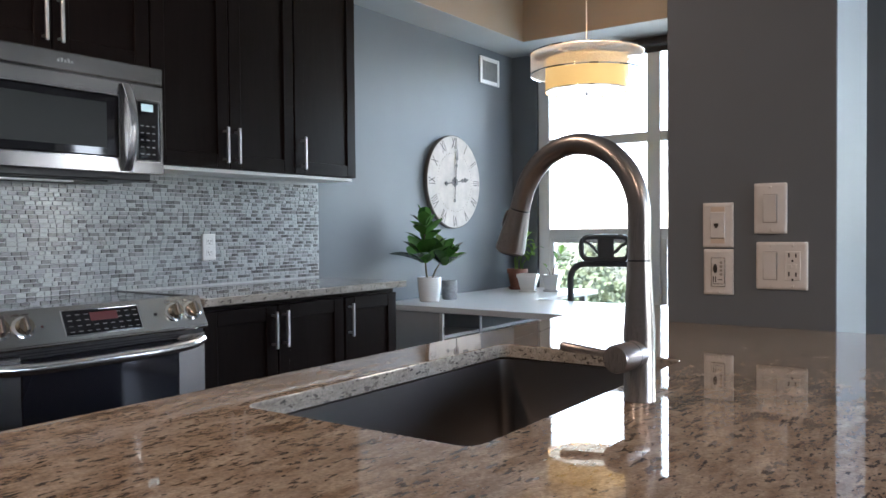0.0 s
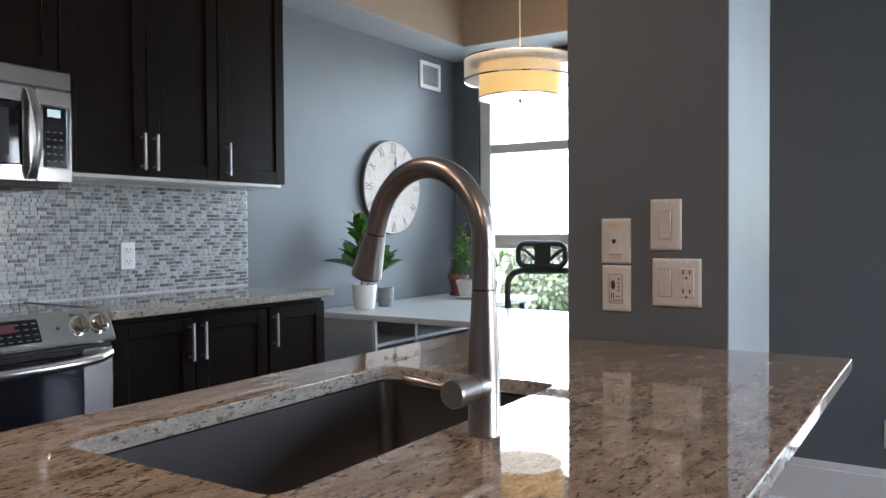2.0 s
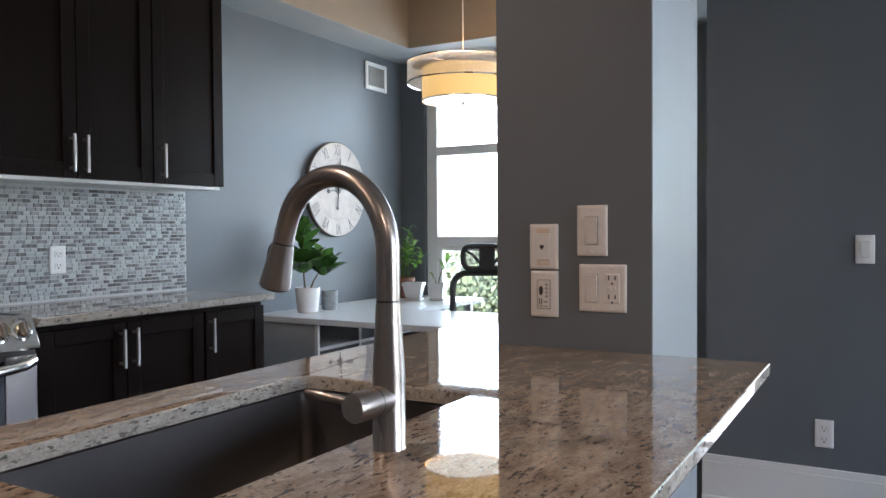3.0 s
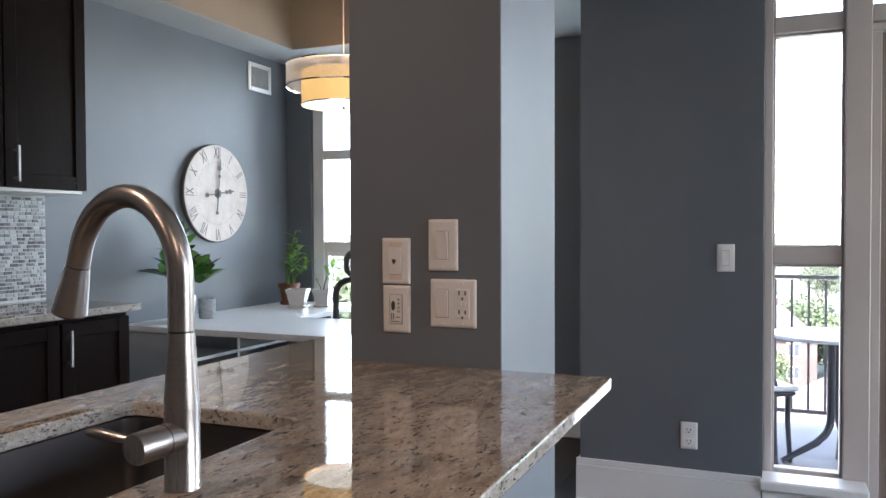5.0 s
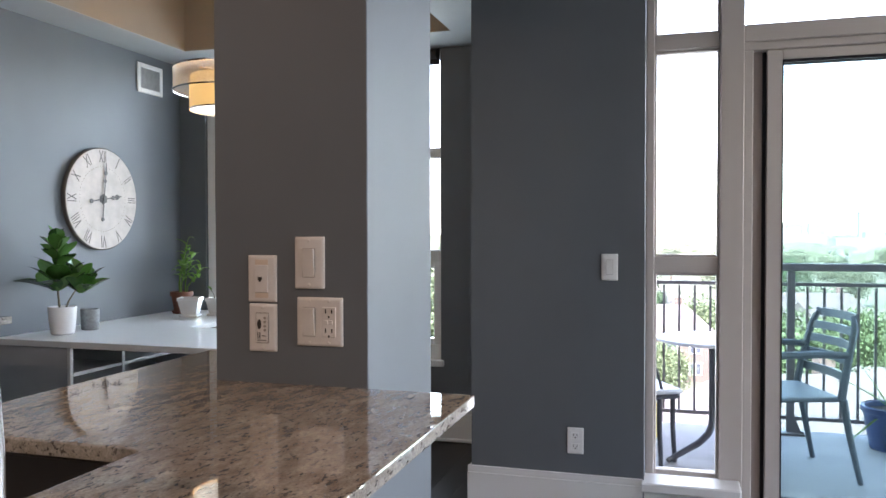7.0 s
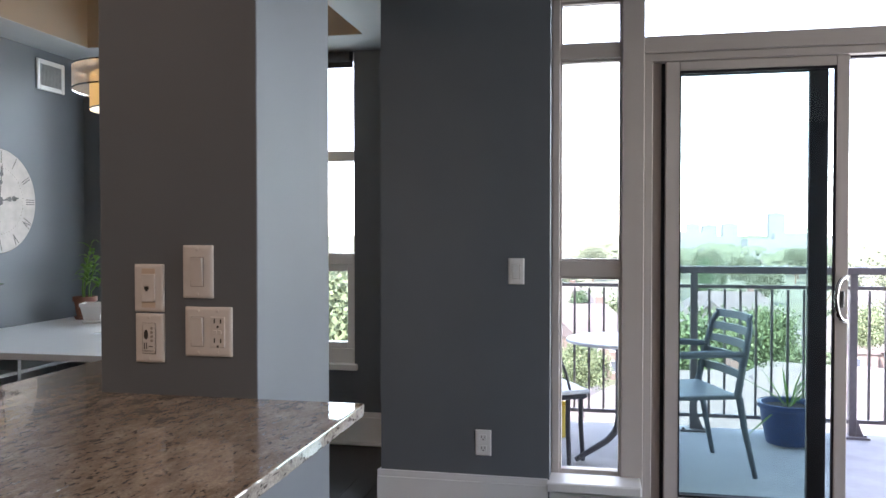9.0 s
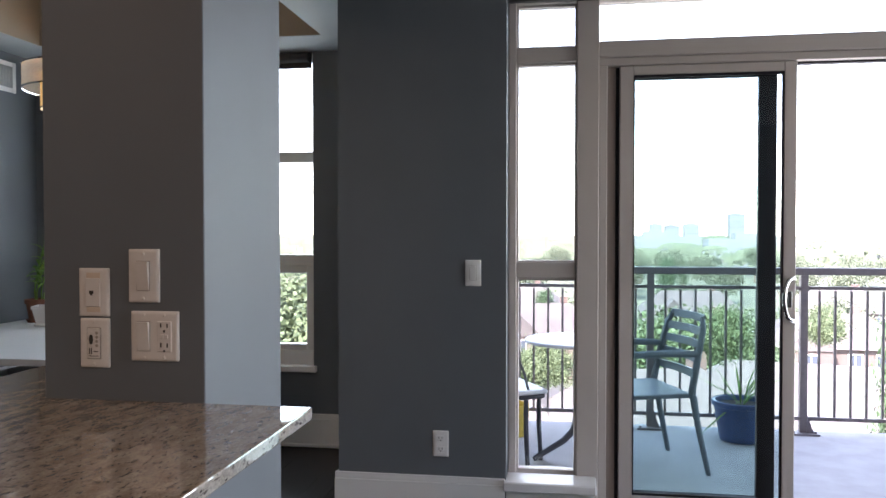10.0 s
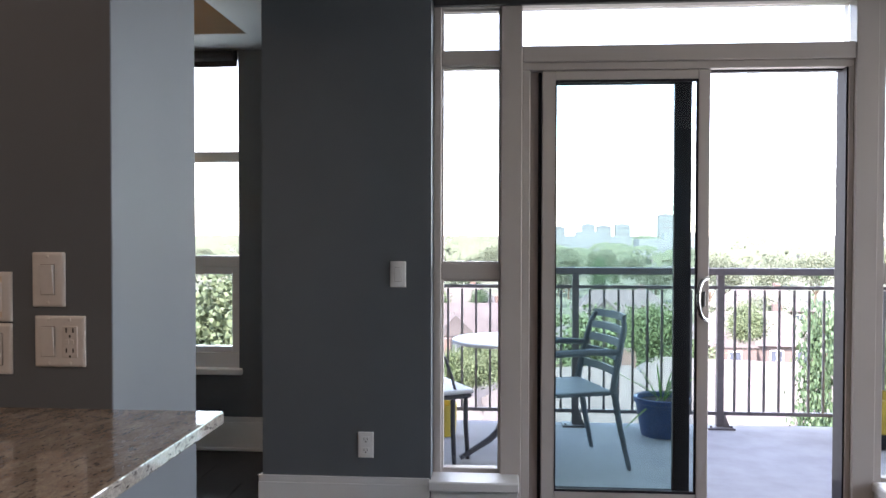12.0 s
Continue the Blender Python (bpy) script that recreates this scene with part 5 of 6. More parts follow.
for x in posts:
    po = part("post", boxes((x - 0.022, RY - 0.022, 0.0, x + 0.022, RY + 0.022, 1.005), bevel=0.002), RAIL, railing)
    part("foot_plate", boxes((x - 0.085, RY - 0.07, 0.0, x + 0.085, RY + 0.05, 0.012)), RAIL, po)
    bm = bmesh.new()
    vs = [bm.verts.new((x + a, RY - 0.03 + b, z)) for b in (-0.004, 0.004) for a, z in ((0.016, 0.012), (0.06, 0.012), (0.045, 0.05), (0.022, 0.12))]
    bm.faces.new(vs[:4]), bm.faces.new(list(reversed(vs[4:])))
    for i in range(4):
        bm.faces.new((vs[i], vs[(i + 1) % 4], vs[4 + (i + 1) % 4], vs[4 + i]))
    part("gusset", bm, RAIL, po)
    for sx in (-0.065, 0.065):
        bm = bmesh.new()
        lathe(bm, [(0.009, 0.012), (0.009, 0.024)], (x + sx, RY - 0.045, 0), 8)
        part("bolt", bm, RAIL, po)
me_p = mesh_from("picket", boxes((-0.007, -0.007, 0.11, 0.007, 0.007, 0.905)), RAIL)
for k in range(-3, 50):
    if k % 10:
        ob = new("picket", me_p)
        ob.parent = railing
        ob.location = (posts[0] + k * PITCH / 10, RY, 0)


def garden_chair(at, turn, label, mat):
    """A slatted-back plastic armchair; it faces -x before turning."""
    c = thing("balcony_chair", label, "chair", "balcony chairs", at, turn)
    W2 = 0.23
    bm = bmesh.new()
    box(bm, -0.24, -W2, 0.405, 0.2, W2, 0.43, 0.01, 2)
    part("seat", bm, mat, c)
    for s in (-1, 1):
        bm = bmesh.new()
        tube(bm, [(0.2, s * W2, 0.42), (0.23, s * W2, 0.25), (0.285, s * (W2 + 0.01), 0.0)], [0.02, 0.017, 0.014], 8)
        part("rear_leg", bm, mat, c, "", True)
        bm = bmesh.new()
        tube(bm, [(-0.2, s * W2, 0.62), (-0.2, s * W2, 0.42), (-0.235, s * (W2 + 0.01), 0.0)], [0.016, 0.018, 0.014], 8)
        part("front_leg", bm, mat, c, "", True)
        bm = bmesh.new()
        tube(bm, [(-0.21, s * (W2 + 0.005), 0.615), (-0.15, s * (W2 + 0.01), 0.64), (0.05, s * (W2 + 0.01), 0.645), (0.235, s * (W2 - 0.01), 0.635)], [0.014, 0.019, 0.019, 0.016], 8)
        part("armrest", bm, mat, c, "", True)
        bm = bmesh.new()
        tube(bm, [(0.19, s * W2, 0.42), (0.225, s * (W2 - 0.005), 0.6), (0.265, s * (W2 - 0.02), 0.76), (0.28, s * (W2 - 0.06), 0.82)], [0.02, 0.019, 0.017, 0.014], 8)
        part("back_post", bm, mat, c, "", True)
    for k, z in enumerate((0.52, 0.60, 0.675, 0.745, 0.815)):
        bm = bmesh.new()
        x0 = 0.20 + (z - 0.42) * 0.2
        rows = []
        for i in range(9):
            s = -1 + i / 4
            y = s * (W2 - 0.015 - 0.012 * k * 0.5)
            xx = x0 + 0.03 * (1 - s * s)
            rows.append([bm.verts.new((xx + dx, y, z + dz)) for dx, dz in ((-0.007, -0.02), (0.007, -0.02), (0.012, 0.02), (-0.002, 0.02))])
        for a, b in zip(rows, rows[1:]):
            for j in range(4):
                bm.faces.new((a[j], a[(j + 1) % 4], b[(j + 1) % 4], b[j]))
        bm.faces.new(rows[0]), bm.faces.new(rows[-1])
        part("back_slat", bm, mat, c, "", True)
    return c


garden_chair((0.52, 4.80, BZ), 18, "slate blue-grey plastic slat-back armchair on the balcony", TEALPLASTIC)

# metal chair with a pale seat, pushed to the table
DARKTUBE = plain("dark_painted_tube", (0.035, 0.037, 0.048), 0.45)
mc = thing("metal_chair", "dark tubular metal chair with a pale seat beside the table", "chair", "", (-0.27, 4.86, BZ), 28)
bm = bmesh.new()
box(bm, -0.2, -0.245, 0.385, 0.21, 0.2, 0.41, 0.011, 3)
part("seat", bm, TABLETOP, mc, "pale moulded seat")
bm = bmesh.new()
tube(bm, [(x, y, 0.372) for x, y in rounded(-0.19, -0.235, 0.2, 0.19, 0.04) + [(0.2, 0.15)]], 0.0125, 8, False)
part("seat_frame", bm, DARKTUBE, mc, "dark tube under the seat", True)
for x, y in ((0.083, -0.228), (0.194, -0.16), (-0.18, -0.22), (0.18, 0.17), (-0.18, 0.17)):
    bm = bmesh.new()
    tube(bm, [(x, y, 0.37), (x, y, 0.2), (x * 1.05, y * 1.05, 0.0)], [0.0135, 0.0135, 0.0125], 10)
    part("leg", bm, DARKTUBE, mc, "", True)
for sy in (-1, 1):
    bm = bmesh.new()
    tube(bm, [(0.11, sy * 0.215, 0.38), (0.075, sy * 0.22, 0.5), (0.035, sy * 0.225, 0.595), (-0.02, sy * 0.225, 0.615), (-0.19, sy * 0.215, 0.62)], 0.008, 8)
    part("armrest", bm, DARKTUBE, mc, "", True)
    bm = bmesh.new()
    tube(bm, [(-0.18, sy * 0.19, 0.37), (-0.2, sy * 0.2, 0.6), (-0.24, sy * 0.19, 0.8)], 0.011, 8)
    part("back_post", bm, DARKTUBE, mc, "", True)
for z in (0.55, 0.67, 0.79):
    bm = bmesh.new()
    tube(bm, [(-0.185 - (z - 0.4) * 0.12, -0.19, z), (-0.225 - (z - 0.4) * 0.12, 0.0, z), (-0.185 - (z - 0.4) * 0.12, 0.19, z)], 0.009, 8)
    part("back_bar", bm, DARKTUBE, mc, "", True)

tb = thing("balcony_table", "round pale balcony table with dark curved legs", "table", "", (0.19, 5.06, BZ))
bm = bmesh.new()
lathe(bm, [(0.29, 0.628), (0.305, 0.632), (0.305, 0.644), (0.298, 0.65)], (0, 0, 0), 48)
part("tabletop", bm, TABLETOP, tb, "", True)
for px_, py_, fx_, fy_ in ((-0.005, -0.16, -0.24, -0.29), (0.13, 0.1, 0.3, 0.22), (0.05, 0.16, 0.1, 0.32)):
    # each leg falls straight and then sweeps out to its foot
    bm = bmesh.new()
    dx_, dy_ = fx_ - px_, fy_ - py_
    tube(bm, [(px_, py_, 0.628), (px_, py_, 0.24), (px_ + 0.02 * dx_, py_ + 0.02 * dy_, 0.19), (px_ + 0.1 * dx_, py_ + 0.1 * dy_, 0.145), (px_ + 0.3 * dx_, py_ + 0.3 * dy_, 0.1), (fx_, fy_, 0.014)], [0.02, 0.02, 0.02, 0.02, 0.019, 0.014], 10)
    part("leg", bm, DARKTUBE, tb, "dark bent tube leg", True)

pt = round_pot("planter", "navy blue planter with a spiky yucca by the railing", "planter", (1.19, 5.42, BZ), 0.165, 0.125, 0.245, NAVY, 0.012)
bm = bmesh.new()
lathe(bm, [(0.166, 0.212), (0.174, 0.216), (0.174, 0.244), (0.166, 0.248)], (0, 0, 0), 36, None, False)
part("rim", bm, NAVY, pt, "", True)
bm = bmesh.new()
lathe(bm, [(0.155, 0.215), (0.0, 0.222)], (0, 0, 0), 24, None, False)
part("soil", bm, SOIL, pt)
bm = bmesh.new()
for k in range(17):
    a = rng.uniform(0, 6.28)
    leaf(bm, (0.02 * math.cos(a), 0.02 * math.sin(a), 0.22), (math.cos(a), math.sin(a), rng.uniform(0.5, 2.6)), rng.uniform(0.22, 0.36), 0.012, rng.uniform(0.1, 0.5))
for a, up_, ln in ((3.5, 0.62, 0.46), (3.9, -0.35, 0.4), (0.4, 0.5, 0.42)):
    leaf(bm, (0.02 * math.cos(a), 0.02 * math.sin(a), 0.24), (math.cos(a), math.sin(a), up_), ln, 0.016, 0.05)
part("foliage", bm, LEAF2, pt, "long spiky leaves")
round_pot("flower_pot", "yellow flower pot on the balcony floor", "planter", (-0.19, 5.33, BZ), 0.09, 0.08, 0.2, YELLOW)
pt = round_pot("planter", "yellow-rimmed dark planter on the balcony floor", "planter", (2.42, 5.3, BZ), 0.17, 0.14, 0.2, BLACKPLASTIC, 0.012)
bm = bmesh.new()
lathe(bm, [(0.172, 0.1), (0.18, 0.11), (0.18, 0.3), (0.17, 0.305)], (0, 0, 0), 32, None, False)
part("rim", bm, YELLOW, pt, "yellow upper band", True)

# ---- the view ----
GZ = -17.0
GRASS = plain("grass_ground", (0.085, 0.092, 0.06), 0.95, 0, 0.35, 0.08, 0)
ROADM = plain("asphalt", (0.13, 0.122, 0.122), 0.9, 0, 0.15, 0.6, 0)
PALE = plain("pale_paving", (0.1, 0.088, 0.086), 0.9, 0, 0.12, 0.3, 0)
STUCCO = plain("stucco_pink", (0.105, 0.08, 0.072), 0.9, 0, 0.08, 0.5, 0)
BRICKW = plain("red_brick_far", (0.11, 0.074, 0.064), 0.9, 0, 0.12, 0.8, 0)
ROOF = plain("shingle_roof", (0.08, 0.068, 0.068), 0.9, 0, 0.2, 0.7, 0)
ROOF2 = plain("pale_shingle_roof", (0.105, 0.09, 0.088), 0.9, 0, 0.15, 0.7, 0)
# flat bluish grey: distance haze put into the far walls' colour
FARWALL = plain("haze_tinted_far_building", (0.15, 0.155, 0.162), 0.9, 0, 0.05, 0.1, 0)
DARKPANE = material("dark_far_pane", (0.06, 0.07, 0.09), 0.2)[0]
TREEA = leaf_material("tree_leaf_mid", (0.035, 0.062, 0.022), (0.08, 0.118, 0.05), 0.7)
TREEB = leaf_material("tree_leaf_light", (0.05, 0.075, 0.035), (0.1, 0.132, 0.066), 0.7)
# paler, greyer copy of the tree leaves, with distance haze in its colour
FARLEAF = leaf_material("haze_tinted_far_leaf", (0.07, 0.09, 0.055), (0.12, 0.14, 0.095), 0.8)
TREEC = leaf_material("conifer_leaf", (0.025, 0.055, 0.025), (0.06, 0.105, 0.05), 0.6)
BARK = plain("bark", (0.1, 0.07, 0.05), 0.9, 0, 0.3, 8)
structure("ground", boxes((-2500, 4.0 + 12, GZ - 1, 2500, 4500, GZ)), GRASS, "green ground with gardens reaching the horizon", "ground")
structure("road", boxes((-12, 60, GZ, 260, 68, GZ + 0.04), (24, 20, GZ, 31, 60, GZ + 0.04), (-200, 150, GZ, 400, 158, GZ + 0.04)), ROADM, "grey asphalt street far below", "road")
structure("pavement", boxes((8, 24, GZ, 23.5, 59, GZ + 0.06), (32, 25, GZ, 60, 56, GZ + 0.06), (-12, 68.2, GZ, 200, 71, GZ + 0.1)), PALE, "pale paved courts and drives far below", "pavement")

rt = random.Random(11)


def crown_mesh(name, r, h, mat, seed, clumps=110, leaves=120, conifer=False):
    q = random.Random(seed)
    bm = bmesh.new()
    verts, faces = [], []
    for c in range(clumps):
        if conifer:
            z = q.random()
            rad = r * (1 - z) * q.uniform(0.4, 1.0)
            a = q.uniform(0, 6.28)
            cc = Vector((rad * math.cos(a), rad * math.sin(a), h * (z - 0.5)))
        else:
            while True:
                cc = Vector((q.uniform(-1, 1), q.uniform(-1, 1), q.uniform(-1, 1)))
                if 0.35 < cc.length < 1:
                    break
            cc = Vector((cc.x * r, cc.y * r, cc.z * h / 2)) * q.uniform(0.75, 1.12)
        s = r * 0.28
        for _ in range(leaves):
            p = cc + Vector((q.gauss(0, s), q.gauss(0, s), q.gauss(0, s * 0.7)))
            n = Vector((q.uniform(-1, 1), q.uniform(-1, 1), q.uniform(-0.2, 1))).normalized()
            t = n.orthogonal().normalized()
            b = n.cross(t)
            w = r * q.uniform(0.03, 0.058)
            i = len(verts)
            verts += [p - t * w - b * w * 0.5, p + t * w * 0.2 - b * w * 0.7, p + t * w + b * w * 0.4, p - t * w * 0.3 + b * w * 0.8]
            faces.append((i, i + 1, i + 2, i + 3))
    bm.free()
    me = bpy.data.meshes.new(name)
    me.from_pydata(verts, [], faces)
    me.materials.append(mat)
    return me


CROWNS = [crown_mesh("crown", 1.0, 1.8, TREEA, 1), crown_mesh("crown", 1.0, 2.0, TREEB, 2), crown_mesh("crown", 1.0, 1.7, TREEB, 3)]
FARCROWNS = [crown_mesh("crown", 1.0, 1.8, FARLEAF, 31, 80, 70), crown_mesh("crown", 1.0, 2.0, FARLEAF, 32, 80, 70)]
CONE = crown_mesh("crown", 0.6, 2.6, TREEC, 5, 150, 70, True)
bm = bmesh.new()
tube(bm, [(0, 0, -0.2), (0.01, 0, 0.2), (0, 0.02, 0.6)], [0.09, 0.06, 0.03], 8)
for k in range(5):
    a = 1.26 * k
    tube(bm, [(0, 0, 0.35), (0.25 * math.cos(a), 0.25 * math.sin(a), 0.6), (0.45 * math.cos(a), 0.45 * math.sin(a), 0.95)], [0.03, 0.02, 0.008], 6)
TRUNK = mesh_from("trunk", bm, BARK)


def tree(x, y, top, r, k, label="leafy green tree among the houses"):
    """A tree that stands on the ground and whose crown ends at height top."""
    h = top - GZ
    conifer = k == 3
    t = thing("tree", label, "tree", "trees below the balcony", (x, y, GZ), rt.uniform(0, 360))
    tr = new("trunk", TRUNK)
    tr.parent = t
    tr.scale = (h * 0.35, h * 0.35, h * 0.55)
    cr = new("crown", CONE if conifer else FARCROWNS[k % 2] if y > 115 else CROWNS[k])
    cr.parent = t
    ch_ = h * 0.86 if conifer else min(h * 0.8, r * 1.9)
    cr.scale = (r, r, ch_ / (2.6 if conifer else 1.9))
    cr.location = (0, 0, h - ch_ / 2)
    return t


def house(x, y, w, d, eaves, ridge, wallm, roofm, turn, label):
    """A gabled house with windows, an entrance gable and a chimney."""
    hs = thing("house", label, "house", "houses below the balcony", (x, y, GZ), turn)
    part("wall", boxes((-w / 2, -d / 2, 0, w / 2, d / 2, eaves)), wallm, hs)
    bm = bmesh.new()
    o = 0.5
    vs = [bm.verts.new(v) for v in ((-w / 2 - o, -d / 2 - o, eaves), (w / 2 + o, -d / 2 - o, eaves), (w / 2 + o, d / 2 + o, eaves), (-w / 2 - o, d / 2 + o, eaves), (-w / 2 + d * 0.3, 0, ridge), (w / 2 - d * 0.3, 0, ridge))]
    for f in ((0, 1, 5, 4), (1, 2, 5), (2, 3, 4, 5), (3, 0, 4), (3, 2, 1, 0)):
        bm.faces.new([vs[i] for i in f])
    rf = part("roof", bm, roofm, hs)
    part("chimney", boxes((w * 0.2, 0.6, ridge - 2, w * 0.2 + 0.9, 1.5, ridge + 0.8)), BRICKW, rf)
    gx = -w * 0.22
    bm = bmesh.new()
    g = [bm.verts.new((gx + a, b, z)) for b in (-d / 2 - 1.6, 0) for a, z in ((-2.6, eaves - 0.1), (2.6, eaves - 0.1), (0, eaves + (ridge - eaves) * 0.72))]
    bm.faces.new(g[:3]), bm.faces.new((g[0], g[2], g[5], g[3])), bm.faces.new((g[1], g[4], g[5], g[2])), bm.faces.new((g[0], g[3], g[4], g[1]))
    part("gable_roof", bm, roofm, hs)
    part("gable_wall", boxes((gx - 2.3, -d / 2 - 1.4, 0, gx + 2.3, -d / 2 + 0.1, eaves - 0.12)), wallm, hs)
    for wx, wy in ((gx, -d / 2 - 1.42), (w * 0.12, -d / 2), (w * 0.32, -d / 2)):
        for wz in ((1.0, 2.3), (eaves - 2.0, eaves - 0.6)):
            wnd = part("window", boxes((wx - 0.75, wy - 0.06, wz[0] - 0.1, wx + 0.75, wy - 0.01, wz[1] + 0.1)), TRIM, hs, "white framed window")
            part("pane", boxes((wx - 0.62, wy - 0.08, wz[0], wx - 0.04, wy - 0.055, wz[1]), (wx + 0.04, wy - 0.08, wz[0], wx + 0.62, wy - 0.055, wz[1])), DARKPANE, wnd)
    return hs


for k, (x, y, w, d, turn) in enumerate([(14, 92, 15, 10, 6), (30, 96, 14, 10, -4), (48, 90, 16, 10, 3), (-3, 104, 14, 10, 8), (66, 98, 15, 11, -6), (84, 112, 16, 11, 10), (20, 130, 15, 10, 0), (44, 136, 14, 10, 5), (-8, 140, 15, 10, -8), (70, 142, 16, 10, 4), (100, 150, 15, 10, -3), (-30, 120, 15, 10, 5), (-26, 88, 14, 10, -5)]):
    house(x, y, w, d, 5.6, 9.0, STUCCO if k % 2 else BRICKW, ROOF2 if k % 3 else ROOF, turn, "two-storey house with pale gabled roof and white windows")

# near trees below the railing
for x, y, top, r, k in ((5.76, 30, -1.4, 0.95, 0), (-0.5, 30, -2.95, 0.8, 1), (-1.3, 31, -3.3, 0.75, 0), (9.25, 30, -1.5, 0.62, 1), (12.1, 30.5, -1.95, 2.0, 3), (15.2, 31, -2.2, 1.5, 0), (-5, 28, -2.0, 2.0, 0), (-9, 27, -0.8, 2.4, 1), (-12.5, 25, -0.3, 2.4, 2), (-15.5, 27, -1.2, 2.4, 0), (-18.5, 26, 0.0, 2.6, 1), (-22, 28, -0.6, 2.4, 2), (-25.5, 27, -0.9, 2.5, 0)):
    tree(x, y, top, r, k, "leafy green tree just below the balcony")
for x, y, w, d, turn in ((15.5, 50, 20, 15, -12), (5.2, 47, 13, 12, 14), (-7, 52, 15, 12, -6), (33, 56, 18, 13, 8)):
    house(x, y, w, d, 6.2, 10.4, STUCCO, PALE, turn, "large house with a wide pale roof below the balcony")
for k in range(70):
    y = rt.uniform(72, 330)
    x = rt.uniform(-0.55, 0.75) * y
    tree(x, y, GZ + rt.uniform(7, 12) + (y > 170) * 2, rt.uniform(2.8, 4.8), rt.choice((0, 1, 2, 0, 1, 2, 3)))
# the wooded distance and the far city
wood_v, wood_f = [], []
for k in range(1500):
    y = 330 + 1900 * rt.random() ** 1.6
    x = rt.uniform(-0.75, 0.95) * y
    r = rt.uniform(5, 11)
    for _ in range(90):
        a, e = rt.uniform(0, 6.28), rt.uniform(0, 1.5)
        p = Vector((x + r * math.cos(a) * math.cos(e), y + r * math.sin(a) * math.cos(e), GZ + 4 + r * 0.75 * math.sin(e)))
        w = r * rt.uniform(0.06, 0.15)
        i = len(wood_v)
        wood_v += [p + Vector((-w, 0, -w * 0.6)), p + Vector((w * 0.8, w * 0.3, -w * 0.5)), p + Vector((w * 0.6, w * 0.5, w * 0.6)), p + Vector((-w * 0.5, w * 0.4, w * 0.7))]
        wood_f.append((i, i + 1, i + 2, i + 3))
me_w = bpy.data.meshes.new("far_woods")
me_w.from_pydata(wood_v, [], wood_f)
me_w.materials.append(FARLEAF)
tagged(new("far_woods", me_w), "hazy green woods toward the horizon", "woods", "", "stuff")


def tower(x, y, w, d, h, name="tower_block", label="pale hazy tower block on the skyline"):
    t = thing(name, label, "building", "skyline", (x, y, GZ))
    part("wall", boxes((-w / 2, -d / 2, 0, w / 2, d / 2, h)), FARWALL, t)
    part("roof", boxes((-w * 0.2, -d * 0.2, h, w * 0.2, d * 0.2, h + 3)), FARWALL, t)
    rows = max(1, int(h / 6))
    for r in range(rows):
        part("window", boxes((-w * 0.45, -d / 2 - 0.15, 3 + r * h / rows, w * 0.45, -d / 2 - 0.02, 3 + r * h / rows + 1.5)), FARWALL if r % 2 else PALE, t)


for x, y, w, h in ((-79, 1700, 16, 100), (-52, 1700, 20, 112), (128, 1700, 24, 30), (190, 1700, 26, 36), (225, 1720, 30, 33), (262, 1700, 30, 36), (352, 1700, 30, 57), (-190, 1600, 26, 70), (620, 1700, 36, 40), (800, 1600, 50, 36), (960, 1650, 40, 44)):
    tower(x, y, w, 24, h)
for x, y, w, h in ((95, 420, 46, 15), (190, 470, 60, 14), (150, 380, 34, 13), (260, 420, 60, 14), (60, 520, 50, 16), (350, 560, 70, 16)):
    tower(x, y, w, 18, h, "long_building", "long low pale building among trees")

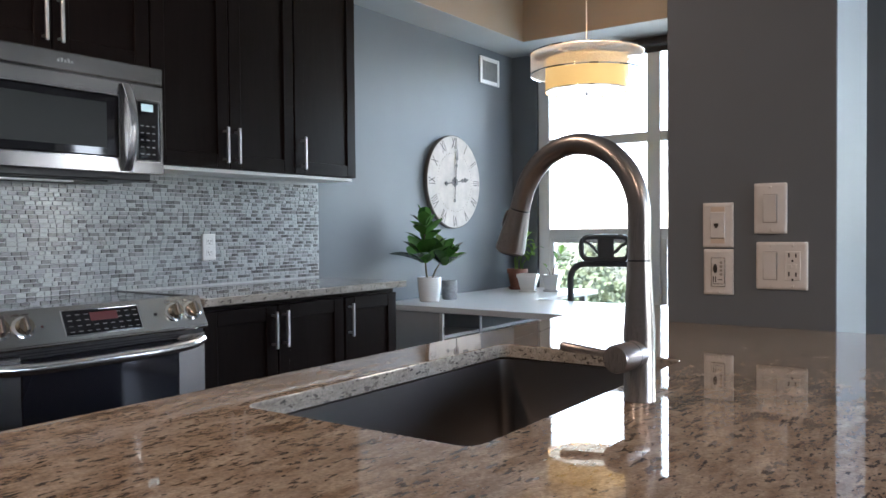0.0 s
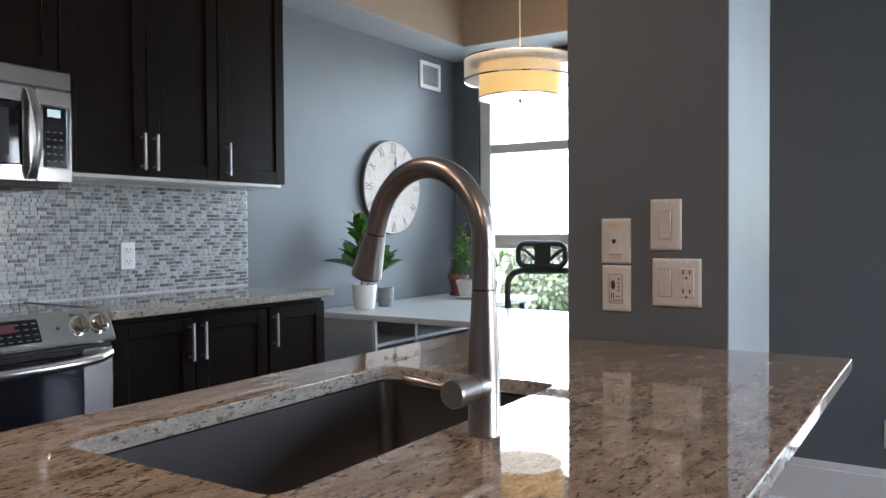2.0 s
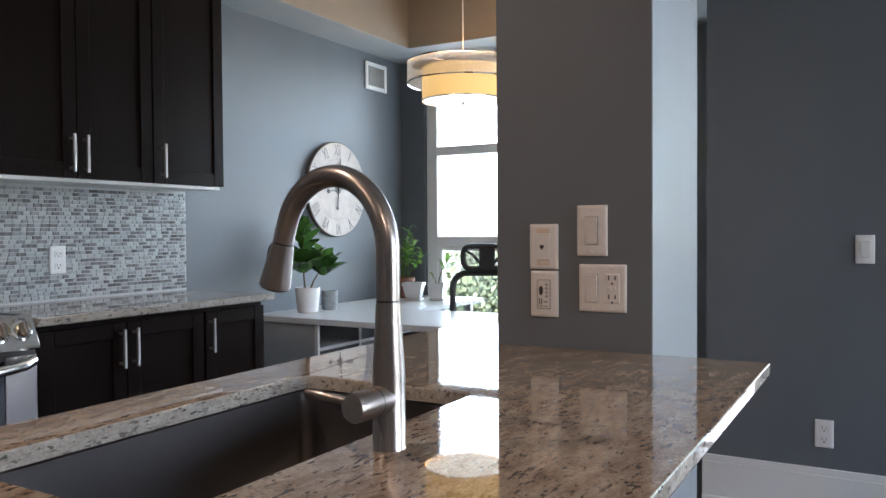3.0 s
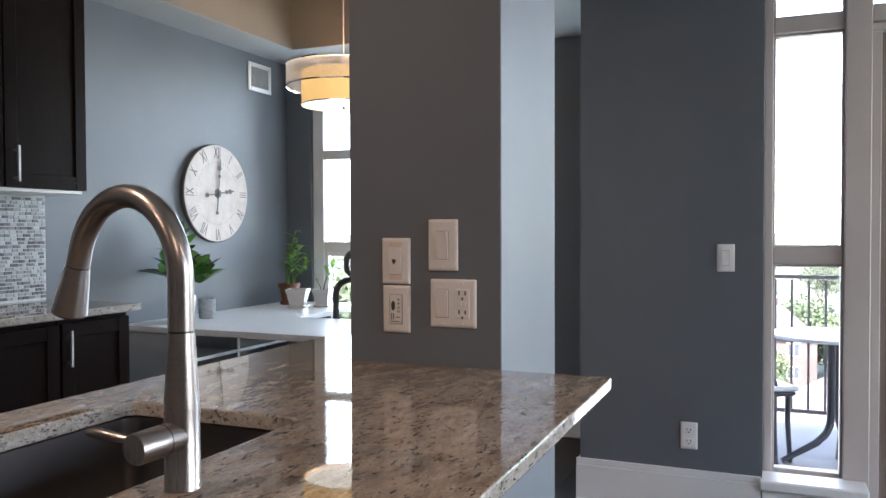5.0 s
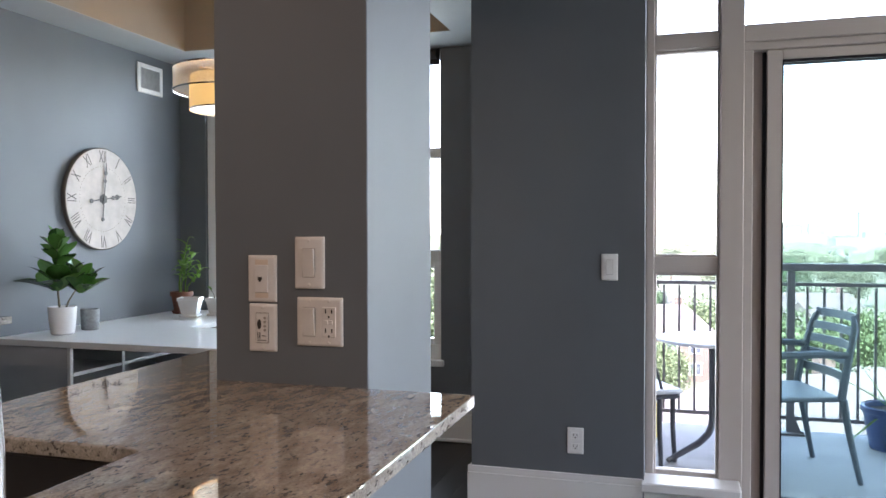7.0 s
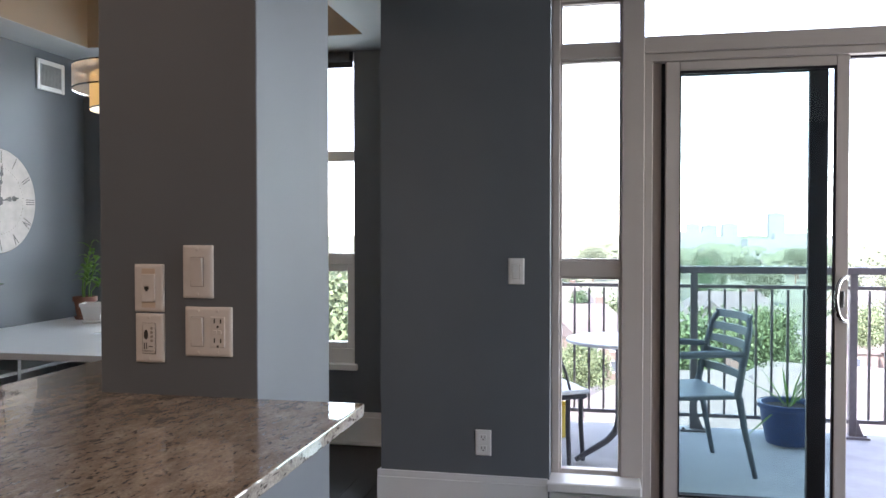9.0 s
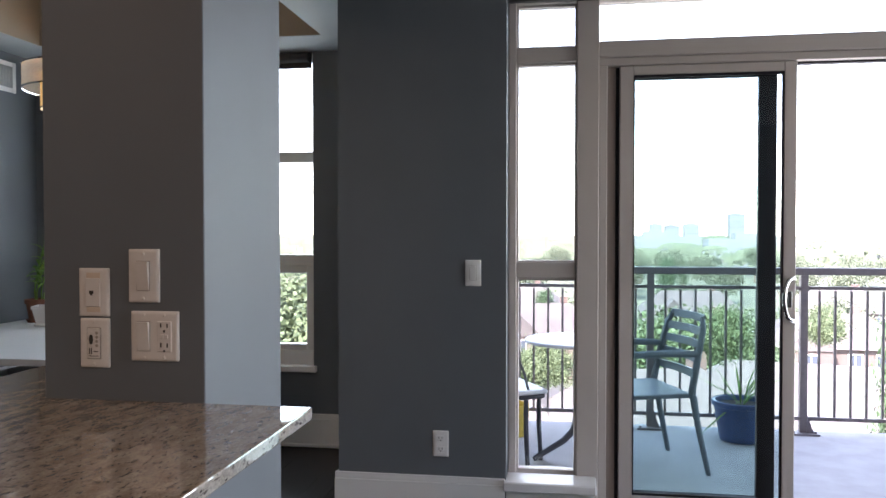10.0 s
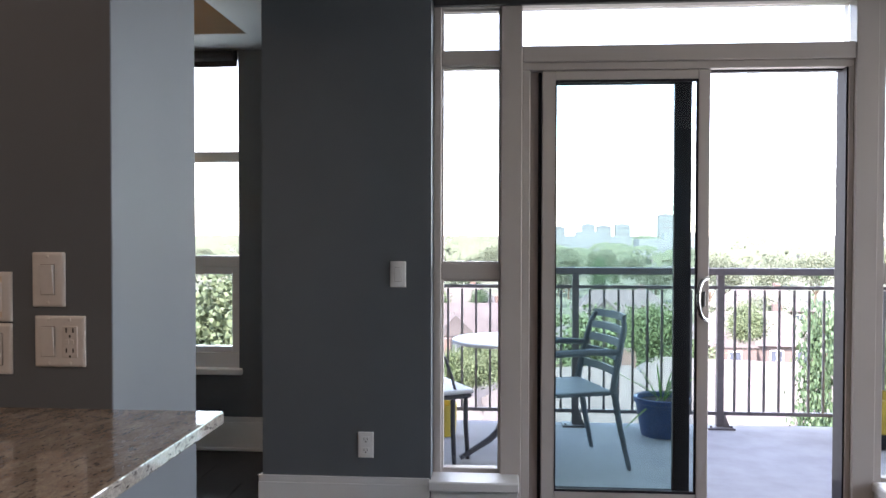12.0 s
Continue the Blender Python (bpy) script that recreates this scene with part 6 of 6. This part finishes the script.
# ---- many pieces, last ----
# floor boards near the study doorway
bme = bmesh.new()
box(bme, 0, 0, -0.003, 0.118, 1.16, 0.0, 0.0012)
me_b = mesh_from("board", bme, FLOORWOOD)
fl = bpy.data.objects["floor"]
for i in range(11):
    for j in range(3):
        y = 0.85 + j * 1.162 + (i * 0.43) % 1.162
        if y + 1.16 > YF - 0.04:
            continue
        ob = new("board", me_b)
        ob.parent = fl
        ob.location = (-2.22 + i * 0.12, y, 0)

# mosaic: rows of thin glass tiles in running bond, each a little proud of the grout
TZ0, TZ1, TY0, TY1 = 0.915, 1.378, 0.55, 2.945
bs = structure("backsplash", boxes((WX, TY0, TZ0 - 0.03, WX + 0.004, TY1, TZ1 + 0.006)), GROUT, "grey and white glass mosaic backsplash", "backsplash")
ROWH = 0.0162
me_t = []
for w in (0.022, 0.029, 0.035):
    bm = bmesh.new()
    box(bm, 0, 0, 0, 0.0042, w, ROWH - 0.0026, 0.0007)
    me_t.append((w, mesh_from("tile", bm, TILE)))
single = 0
rm = random.Random(8)
rest_v, rest_f = [], []
z = TZ0
while z + ROWH <= TZ1 + 0.002:
    y = TY0 + rm.uniform(0, 0.03)
    while y < TY1 - 0.012:
        w, me = rm.choice(me_t)
        w = min(w, TY1 - y - 0.001)
        if 1.9 < y < 2.23 and 0.95 < z < 1.37 and single < 300 and abs(w - me.vertices[0].co.y) > 0 and w in (0.022, 0.029, 0.035):
            ob = new("tile", me)
            ob.parent = bs
            ob.location = (WX + 0.004 + rm.uniform(0, 0.0008), y, z)
            single += 1
        else:
            i = len(rest_v)
            o = rm.uniform(0, 0.0008)
            h = ROWH - 0.0026
            a, b = WX + 0.004, WX + 0.0082 + o
            e = 0.0009
            rest_v += [(a, y, z), (a, y + w, z), (a, y + w, z + h), (a, y, z + h), (b, y + e, z + e), (b, y + w - e, z + e), (b, y + w - e, z + h - e), (b, y + e, z + h - e)]
            rest_f += [(i + 4, i + 5, i + 6, i + 7), (i, i + 1, i + 5, i + 4), (i + 1, i + 2, i + 6, i + 5), (i + 2, i + 3, i + 7, i + 6), (i + 3, i, i + 4, i + 7)]
        y += w + 0.0024
    z += ROWH
me_r = bpy.data.meshes.new("tile_field")
me_r.from_pydata(rest_v, [], rest_f)
me_r.materials.append(TILE)
ob = new("tile_field", me_r)
ob.parent = bs
ob["kind"] = "stuff"
